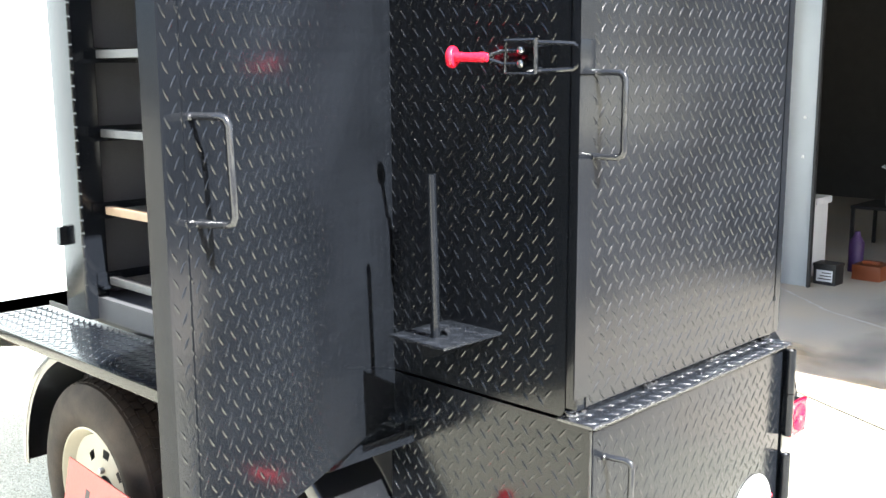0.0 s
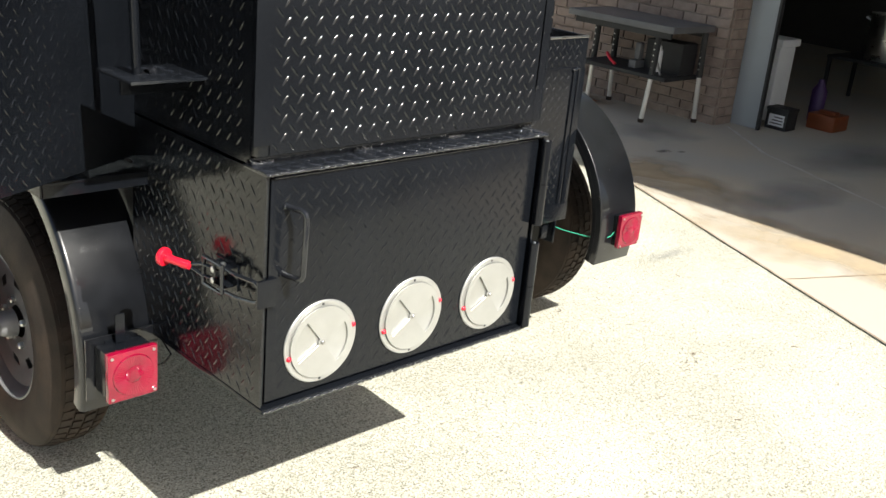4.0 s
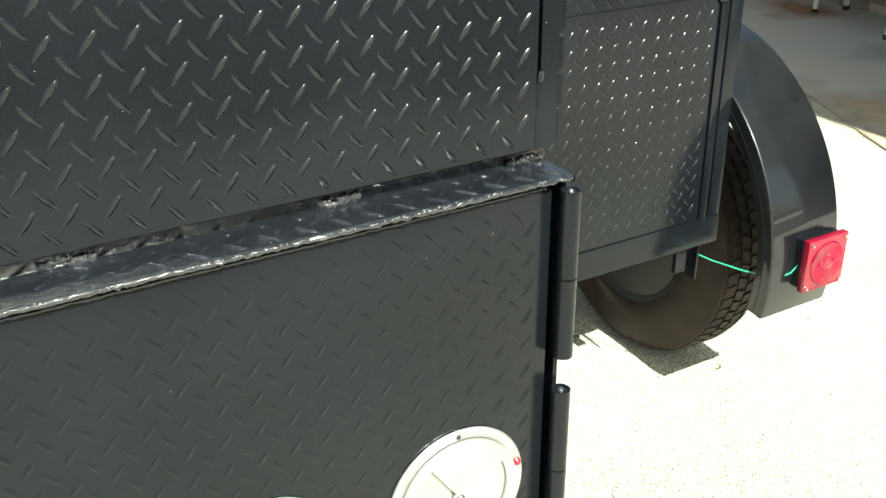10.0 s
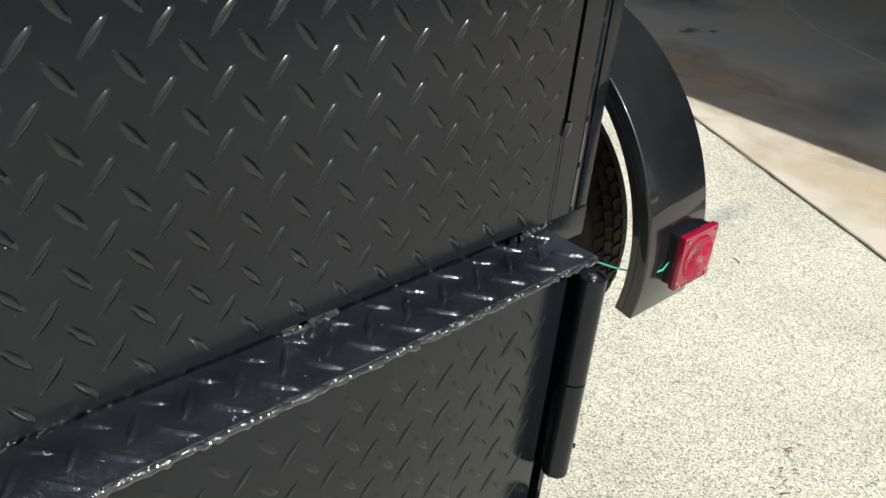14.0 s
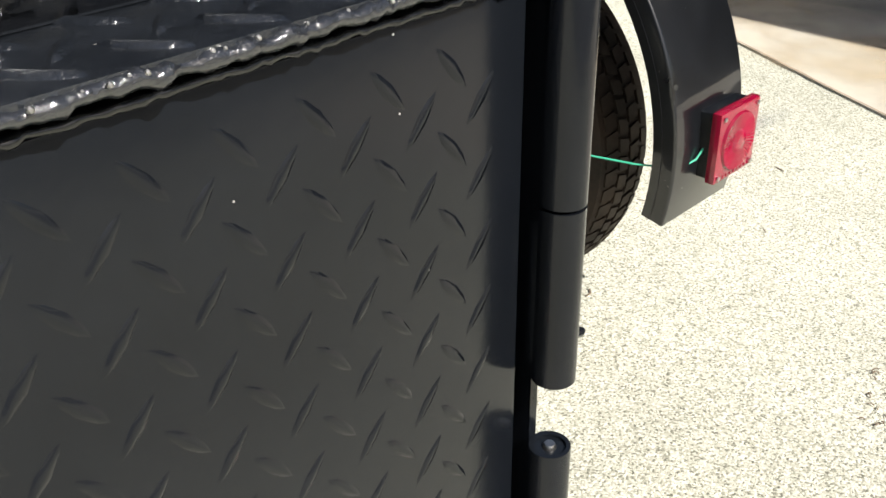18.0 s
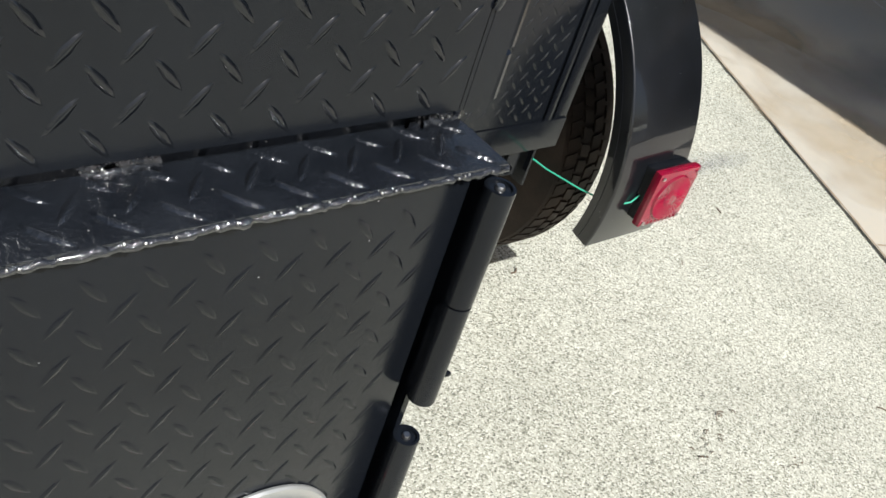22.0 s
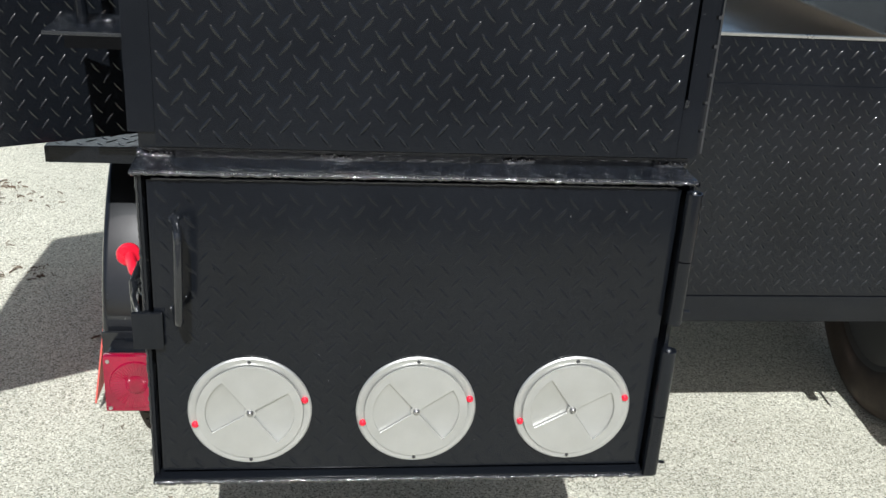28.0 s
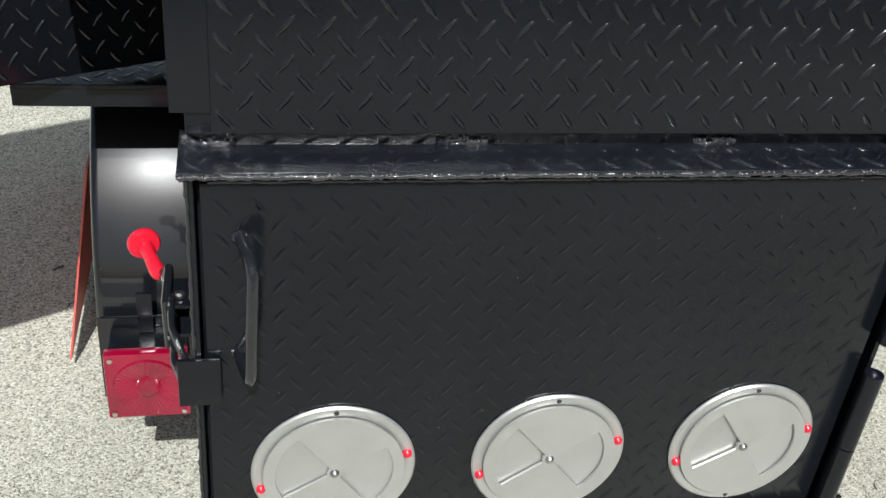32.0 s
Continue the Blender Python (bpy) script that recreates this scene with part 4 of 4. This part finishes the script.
# ---- garage ----
def brick_wall():
    wall = tagged(new("wall_garage", finish(block(5.855, 6.105, 2.56, 6.6, -0.02, 2.9), "wall_garage", MORTAR, False)), "tan and brown brick garage wall", "wall", kind="structure")
    rnd = random.Random(4)

    def brick_mesh(l, hgt, d, name="brick"):
        bm = block(-d / 2, d / 2, -l / 2, l / 2, -hgt / 2, hgt / 2, 0.004)
        me = bpy.data.meshes.new(name)
        bm.to_mesh(me)
        bm.free()
        me.materials.append(BRICK)
        return me
    whole, half, upright = brick_mesh(0.203, 0.064, 0.03), brick_mesh(0.098, 0.064, 0.03), brick_mesh(0.065, 0.205, 0.03)
    near, far = [], []
    z, row = 0.0, 0
    while z < 2.75:
        soldier = 1.68 < z < 1.75
        step = 0.216 if soldier else 0.0745
        y = 2.56
        first = True
        while y < 6.6:
            if soldier:
                me, l = upright, 0.065
            elif first and row % 2:
                me, l = half, 0.098
            else:
                me, l = whole, 0.203
            first = False
            place = Matrix.Translation((5.853 + rnd.uniform(-0.0025, 0.0025), y + l / 2, z + (step - 0.0105) / 2))
            (near if y < 4.05 and z < 2.3 else far).append((me, place))
            y += l + 0.0105
        z += step
        row += 1
    for me, place in near[:300]:
        ob = new("brick", me)
        ob.parent = wall
        ob.matrix_basis = place
    verts, faces = [], []
    for me, place in near[300:] + far:
        k = len(verts)
        verts += [place @ v.co for v in me.vertices]
        faces += [tuple(k + i for i in p.vertices) for p in me.polygons]
    # the return at the opening
    z, row = 0.0, 0
    while z < 2.75:
        for x0, x1 in (((5.87, 5.965), (5.975, 6.095)) if row % 2 else ((5.87, 6.07),)):
            bm = block(x0, x1, 2.545, 2.57, z, z + 0.064, 0.004)
            k = len(verts)
            bm.verts.index_update()
            verts += [v.co.copy() for v in bm.verts]
            faces += [tuple(k + v.index for v in f.verts) for f in bm.faces]
            bm.free()
        z += 0.0745
        row += 1
    me = bpy.data.meshes.new("brick_rest")
    me.from_pydata(verts, [], faces)
    me.materials.append(BRICK)
    ob = new("brick_rest", me)
    ob.parent = wall
    tagged(ob, kind="stuff")
    return wall


# Canopy is out of view, added only to cast the apron's shade.
solid("shading_canopy", block(3.69, 5.7, -3.5, 1.9, 2.9, 3.1), JAMB, "unseen flat canopy added to shade the garage apron", "roof", kind="structure", smooth=False)
solid("garage_main_roof", block(5.7, 12, -3.5, 7, 2.9, 3.1), JAMB, "flat grey roof over the garage", "roof", kind="structure", smooth=False)
solid("wall_garage_back", block(11.8, 12, -3.5, 7, -0.02, 2.9), GARAGE_SHADE, "garage back wall, near-black for the dim interior", "wall", kind="structure", smooth=False)
solid("wall_garage_side", block(6.105, 12, 6.4, 6.6, -0.02, 2.9), GARAGE_SHADE, "garage side wall, near-black for the dim interior", "wall", kind="structure", smooth=False)
solid("wall_garage_far", block(5.91, 11.8, -3.5, -3.3, -0.02, 2.9), MORTAR, "plain masonry garage end wall", "wall", kind="structure", smooth=False)
solid("wall_garage_lintel", block(5.895, 6.105, -3.3, 2.56, 2.6, 2.9), MORTAR, "concrete lintel over the garage opening", "wall", kind="structure", smooth=False)
solid("wall_garage_long", block(6.9, 7.1, 6.6, 18, -0.02, 2.9), MORTAR, "plain grey-tan masonry side wall", "wall", kind="structure", smooth=False)
# Dark grey puts the soffit's shade into the eave's colour.
solid("eave", block(5.65, 12, 7.0, 18, 2.9, 3.05), PRIMER_AND_SHADE, "garage eave and fascia, dark grey for the soffit's shade", "roof", kind="structure", smooth=False)
jamb = tagged(new("door_1", finish(block(6.075, 6.115, 2.30, 2.545, 0.006, 2.6, 0.004), "door_1", JAMB)), "grey painted steel garage door jamb", "door jamb", kind="structure")
part("jamb_stop", block(6.045, 6.085, 2.285, 2.305, 0.006, 2.6, 0.003), SOOT, jamb, "black rubber door seal")
for z in (1.32, 1.02):
    part("jamb_bolt", lathe([(0, 0.012), (0.006, 0.012), (0.009, 0.006), (0.009, 0)], (6.075, 2.40, z), (-1, 0, 0), 10), ZINC, jamb)

stop = thing("stop_notice", (5.83, 3.36, 1.51), "small white wall notice with red header", "sign")
part("notice_board", block(5.829, 5.8335, 3.27, 3.45, 1.30, 1.72, 0.001), BUCKET, stop)
part("notice_header", block(5.8265, 5.829, 3.28, 3.44, 1.60, 1.71), RED, stop, smooth=False)
lettering("STOP", 0.062, Matrix(((0, 0, -1, 5.826), (-1, 0, 0, 3.36), (0, 1, 0, 1.655), (0, 0, 0, 1))), BUCKET, stop)
for i in range(6):
    part("print_bar", block(5.8275, 5.829, 3.305 + 0.008 * (i % 3), 3.415 - 0.011 * (i % 2), 1.54 - i * 0.036, 1.548 - i * 0.036), INK, stop, smooth=False)



def soaked(name, colour, centre, rx, ry, strength):
    """A thin stain that thins out unevenly towards its rim."""
    m = bpy.data.materials.new(name)
    m.use_nodes = True
    nt = m.node_tree
    b = nt.nodes["Principled BSDF"]
    b.inputs["Base Color"].default_value = (*colour, 1)
    b.inputs["Roughness"].default_value = 0.75
    co = nt.nodes.new("ShaderNodeTexCoord")
    off = nt.nodes.new("ShaderNodeVectorMath")
    off.operation = "SUBTRACT"
    off.inputs[1].default_value = (*centre, 0.0105)
    nt.links.new(co.outputs["Object"], off.inputs[0])
    unit = nt.nodes.new("ShaderNodeVectorMath")
    unit.operation = "DIVIDE"
    unit.inputs[1].default_value = (rx, ry, 1)
    nt.links.new(off.outputs[0], unit.inputs[0])
    far = nt.nodes.new("ShaderNodeVectorMath")
    far.operation = "LENGTH"
    nt.links.new(unit.outputs[0], far.inputs[0])
    noise = nt.nodes.new("ShaderNodeTexNoise")
    noise.inputs["Scale"].default_value, noise.inputs["Detail"].default_value = 1.6 / rx, 6
    nt.links.new(co.outputs["Object"], noise.inputs["Vector"])
    add = nt.nodes.new("ShaderNodeMath")
    add.operation = "MULTIPLY_ADD"
    add.inputs[1].default_value = 1.3
    nt.links.new(noise.outputs["Fac"], add.inputs[0])
    nt.links.new(far.outputs["Value"], add.inputs[2])
    fade = nt.nodes.new("ShaderNodeMapRange")
    fade.inputs["From Min"].default_value, fade.inputs["From Max"].default_value = 0.65, 1.45
    fade.inputs["To Min"].default_value, fade.inputs["To Max"].default_value = strength, 0.0
    nt.links.new(add.outputs[0], fade.inputs["Value"])
    clear = nt.nodes.new("ShaderNodeBsdfTransparent")
    mix = nt.nodes.new("ShaderNodeMixShader")
    nt.links.new(fade.outputs[0], mix.inputs[0])
    nt.links.new(clear.outputs[0], mix.inputs[1])
    nt.links.new(b.outputs[0], mix.inputs[2])
    nt.links.new(mix.outputs[0], nt.nodes["Material Output"].inputs["Surface"])
    return m


def stain(cx, cy, rx, ry, colour, strength, label, z=0.0105):
    bm = bmesh.new()
    bm.faces.new([bm.verts.new((cx + 1.3 * rx * math.cos(a * math.tau / 28), cy + 1.3 * ry * math.sin(a * math.tau / 28), z)) for a in range(28)])
    return solid("ground_stain", bm, soaked("stain", colour, (cx, cy), rx, ry, strength), label, "stain", kind="structure", smooth=False)


stain(5.50, 3.70, 0.42, 0.5, (0.36, 0.17, 0.07), 0.75, "faded orange rust stain on concrete apron")
stain(4.70, 2.21, 0.09, 0.05, (0.10, 0.09, 0.08), 0.8, "dark oil spot on concrete apron")
stain(4.81, 2.14, 0.06, 0.035, (0.10, 0.09, 0.08), 0.7, "small dark oil spot on concrete apron")
for x, y, rx, ry in ((4.6, 1.2, 0.7, 0.35), (5.2, 2.6, 0.5, 0.4), (4.9, 0.3, 0.8, 0.3), (6.0, 1.4, 0.9, 0.5)):
    stain(x, y, rx, ry, (0.25, 0.25, 0.25), 0.5, "broad grey damp stain on concrete apron", 0.0085)
for x, y, rx, ry in ((4.15, 1.8, 0.5, 1.0), (3.75, 0.5, 0.45, 1.2)):
    stain(x, y, rx, ry, (0.46, 0.36, 0.23), 0.8, "tan patch along the apron edge", 0.0075)
stain(2.95, 0.94, 0.30, 0.07, (0.27, 0.28, 0.30), 0.3, "faint grey water streak on driveway", 0.009)

# folding workbench by the wall
bench = thing("workbench", (5.58, 3.08, 0), "dark grey folding workbench with steel legs", "workbench")
part("bench_top", block(5.27, 5.815, 2.66, 3.66, 0.70, 0.75, 0.012), WOOD, bench, "thick dark grey moulded top")
part("bench_apron", block(5.30, 5.32, 2.70, 3.60, 0.655, 0.70, 0.002), SOOT, bench)
part("bench_apron", block(5.77, 5.79, 2.70, 3.60, 0.655, 0.70, 0.002), SOOT, bench)
part("bench_tray", block(5.34, 5.78, 2.72, 3.56, 0.335, 0.365, 0.008), SOOT, bench, "black lower tray")
LEGSTEEL = material("brushed_leg_steel", (0.75, 0.75, 0.74), 0.35, metal=0.85, vary=0.1)
for near in (True, False):
    for x, y, lean in (((5.39, 2.86, -0.05), (5.72, 2.68, 0.03)) if near else ((5.55, 3.56, -0.02), (5.74, 3.52, 0.02))):
        leg = part("bench_leg", tube([(x + lean * 0.45, y, 0.36), (x, y, 0.70)], 0.024, 10), SOOT, bench, "black upper leg with pin holes")
        part("leg_foot", tube([(x + lean * 1.4, y, 0.03), (x + lean * 0.4, y, 0.38)], 0.018, 10), LEGSTEEL, leg, "bright steel telescopic leg")
        part("rubber_foot", lathe([(0, 0.022), (0.03, 0.024), (0.035, 0.02)], (x + lean * 1.42, y, 0.0), (0, 0, 1), 12), RUBBER, leg)
        for i in range(5):
            part("pin_hole", lathe([(0, 0.006), (0.003, 0.006), (0.003, 0)], (x + lean * 0.3 - 0.023, y, 0.42 + i * 0.045), (-1, 0, 0), 8), ZINC, leg)
solid("tool_crate", block(5.56, 5.76, 2.75, 3.08, 0.365, 0.60, 0.01), SOOT, "black plastic tool crate on bench tray", "crate")
solid("hand_drill", block(5.45, 5.62, 3.08, 3.15, 0.365, 0.43, 0.02, block(5.50, 5.55, 3.09, 3.14, 0.43, 0.56, 0.015)), WOOD, "dark cordless drill on bench tray", "drill")
solid("pliers", tube([(5.42, 2.82, 0.37), (5.45, 2.88, 0.44), (5.47, 2.93, 0.52)], 0.009, 8), STEEL, "steel hand pliers on bench tray", "pliers")
solid("spray_can", lathe([(0, 0.032), (0.16, 0.032), (0.175, 0.02), (0.19, 0.018), (0.20, 0.01), (0.2, 0)], (5.55, 2.95, 0.365), (0, 0, 1), 16), BUCKET, "white spray can on bench tray", "can")
solid("screwdriver", tube([(5.42, 3.25, 0.372), (5.44, 3.32, 0.40), (5.50, 3.40, 0.43)], 0.012, 8), RED, "red-handled screwdriver on bench tray", "screwdriver")

# things just inside the garage
bucket = thing("bucket", (6.6, 2.45, 0), "tall white plastic bin with lid", "bin")
part("bin_body", block(6.45, 6.70, 2.44, 2.66, 0.006, 0.60, 0.03), BUCKET, bucket)
part("bin_lid", block(6.43, 6.72, 2.42, 2.68, 0.60, 0.66, 0.015), BUCKET, bucket)
battery = thing("battery_box", (6.31, 2.25, 0), "black battery box with white label", "battery")
part("battery_case", block(6.23, 6.39, 2.155, 2.335, 0.006, 0.15, 0.008), SOOT, battery)
part("battery_lid", block(6.225, 6.395, 2.15, 2.34, 0.15, 0.175, 0.006), SOOT, battery)
part("battery_label", block(6.2245, 6.226, 2.175, 2.305, 0.035, 0.125), BUCKET, battery, "white printed label", smooth=False)
for i in range(3):
    part("print_bar", block(6.222, 6.224, 2.185, 2.29 - 0.015 * i, 0.052 + i * 0.024, 0.060 + i * 0.024), INK, battery, smooth=False)
ORANGE = material("orange_plastic", (0.20, 0.05, 0.015), 0.5, vary=0.25)
solid("toolbox", block(6.6, 6.85, 1.95, 2.18, 0.006, 0.13, 0.015, block(6.68, 6.75, 1.99, 2.13, 0.13, 0.155, 0.008)), ORANGE, "low orange plastic toolbox on floor", "toolbox")
PURPLE = material("purple_plastic", (0.05, 0.02, 0.09), 0.5)
solid("jug", lathe([(0, 0.06), (0.25, 0.062), (0.3, 0.03), (0.34, 0.022), (0.34, 0)], (6.95, 2.29, 0.006), (0, 0, 1), 16), PURPLE, "dark purple plastic jug on garage floor", "jug")
shelf = thing("garage_shelf", (8.1, 2.0, 0), "dark steel shelf stand in garage", "shelf")
part("shelf_board", block(7.9, 8.5, 1.4, 2.75, 0.40, 0.43, 0.005), SOOT, shelf)
for x in (7.92, 8.46):
    for y in (1.42, 2.72):
        part("shelf_leg", block(x, x + 0.03, y, y + 0.03, 0.0, 0.40), SOOT, shelf, smooth=False)
pot = thing("stock_pot", (8.15, 2.35, 0.43), "large shiny stainless steel stock pot", "pot")
part("pot_body", lathe([(0, 0.16), (0.01, 0.165), (0.20, 0.165), (0.205, 0.17), (0.22, 0.17), (0.40, 0.17), (0.405, 0.178), (0.41, 0.178), (0.41, 0.165), (0.2, 0.16), (0.2, 0)], (8.15, 2.35, 0.43), (0, 0, 1), 40), ZINC, pot)
for s in (-1, 1):
    part("pot_handle", tube([(8.10, 2.35 + s * 0.165, 0.77), (8.09, 2.35 + s * 0.2, 0.79), (8.15, 2.35 + s * 0.215, 0.79), (8.2, 2.35 + s * 0.2, 0.79), (8.2, 2.35 + s * 0.165, 0.77)], 0.008, 8), ZINC, pot)

# ---- white truck parked beyond ----
truck = thing("box_truck", (-2.0, 5.8, 0), "white box truck parked beyond the trailer", "truck")
part("truck_body", block(-6.5, 2.6, 4.85, 7.1, 0.36, 3.4, 0.05), SHADED_WHITE, truck)
part("truck_skirt", block(-6.4, 2.5, 4.95, 5.0, 0.24, 0.36, 0.01), SOOT, truck)
part("truck_chassis", block(-6.3, 2.4, 5.3, 6.7, 0.42, 0.60), SOOT, truck, smooth=False)
for x in (-5.2, 1.2):
    for y in (4.95, 6.75):
        part("truck_wheel", lathe([(0, 0.2), (0, 0.36), (0.03, 0.39), (0.2, 0.39), (0.23, 0.36), (0.23, 0.2)], (x, y, 0.39), (0, 1, 0), 32), RUBBER, truck)

# ---- small utility cart far off, its wheel seen past the bin ----
cart = thing("utility_cart", (6.6, 10.2, 0), "small black utility cart with alloy wheels", "cart")
CARPAINT = material("black_cart_paint", (0.015, 0.015, 0.017), 0.15, vary=0.1, coat=0.8)
part("cart_body", block(5.42, 7.9, 9.78, 10.9, 0.26, 0.95, 0.06), CARPAINT, cart)
part("cart_seat", block(6.4, 7.0, 9.85, 10.8, 0.95, 1.25, 0.05), SOOT, cart)
for x in (5.72, 7.4):
    part("wheel_arch", lathe([(0, 0.225), (0, 0.25), (0.05, 0.25), (0.05, 0.225)], (x, 9.74, 0.22), (0, 1, 0), 32), CARPAINT, cart)
    cw = part("cart_wheel", lathe([(0.02, 0.12), (0, 0.14), (0, 0.19), (0.025, 0.213), (0.13, 0.213), (0.15, 0.19), (0.15, 0.12)], (x, 9.6, 0.215), (0, 1, 0), 40), RUBBER, cart)
    part("alloy_rim", lathe([(0.03, 0.135), (0.0, 0.135), (0.0, 0.122), (0.05, 0.115)], (x, 9.595, 0.215), (0, 1, 0), 40, caps=False), ZINC, cw)
    for i in range(5):
        a = i * math.tau / 5 + 0.5
        part("spoke", tube([(x, 9.595, 0.215), (x + 0.125 * math.cos(a), 9.6, 0.215 + 0.125 * math.sin(a))], 0.014, 8), ZINC, cw)

# ---- litter on the paving ----
rnd = random.Random(8)
bm = bmesh.new()
for i in range(90):
    x, y = rnd.uniform(-1.2, 3.0), rnd.uniform(-1.0, 2.6)
    z = ground_height(x, y) + 0.003
    a, l = rnd.uniform(0, math.tau), rnd.uniform(0.006, 0.03)
    d = Vector((math.cos(a), math.sin(a), 0)) * l
    s = Vector((-math.sin(a), math.cos(a), 0)) * l * rnd.uniform(-0.4, 0.4)
    p = Vector((x, y, z))
    tube([p - d * 0.5, p + s * 0.5, p + d * 0.5], rnd.uniform(0.0008, 0.002), 4, bm)
for cx, cy, count in ((-0.9, 2.36, 26), (-0.9, 1.92, 26), (-0.95, 2.47, 26), (-0.68, 1.69, 26), (1.6, 0.05, 6), (2.05, 0.185, 7), (2.09, 0.03, 5), (1.94, 0.15, 6), (1.9, 0.12, 5), (-0.28, 1.235, 22)):
    wide = 0.07 if count > 10 else 0.025
    for i in range(count):
        p = Vector((cx + rnd.gauss(0, wide), cy + rnd.gauss(0, wide * 0.65), 0))
        p.z = ground_height(p.x, p.y) + 0.003
        a, l = rnd.uniform(0, math.tau), rnd.uniform(0.01, 0.035) if count > 10 else rnd.uniform(0.005, 0.014)
        d = Vector((math.cos(a), math.sin(a), 0)) * l
        tube([p - d * 0.5, p + Vector((0, 0, 0.003)), p + d * 0.5], rnd.uniform(0.001, 0.003) if count > 10 else 0.001, 4, bm)
solid("leaf_litter", bm, LITTER, "scattered brown twigs and leaf bits", "litter", kind="stuff")

brick_wall()
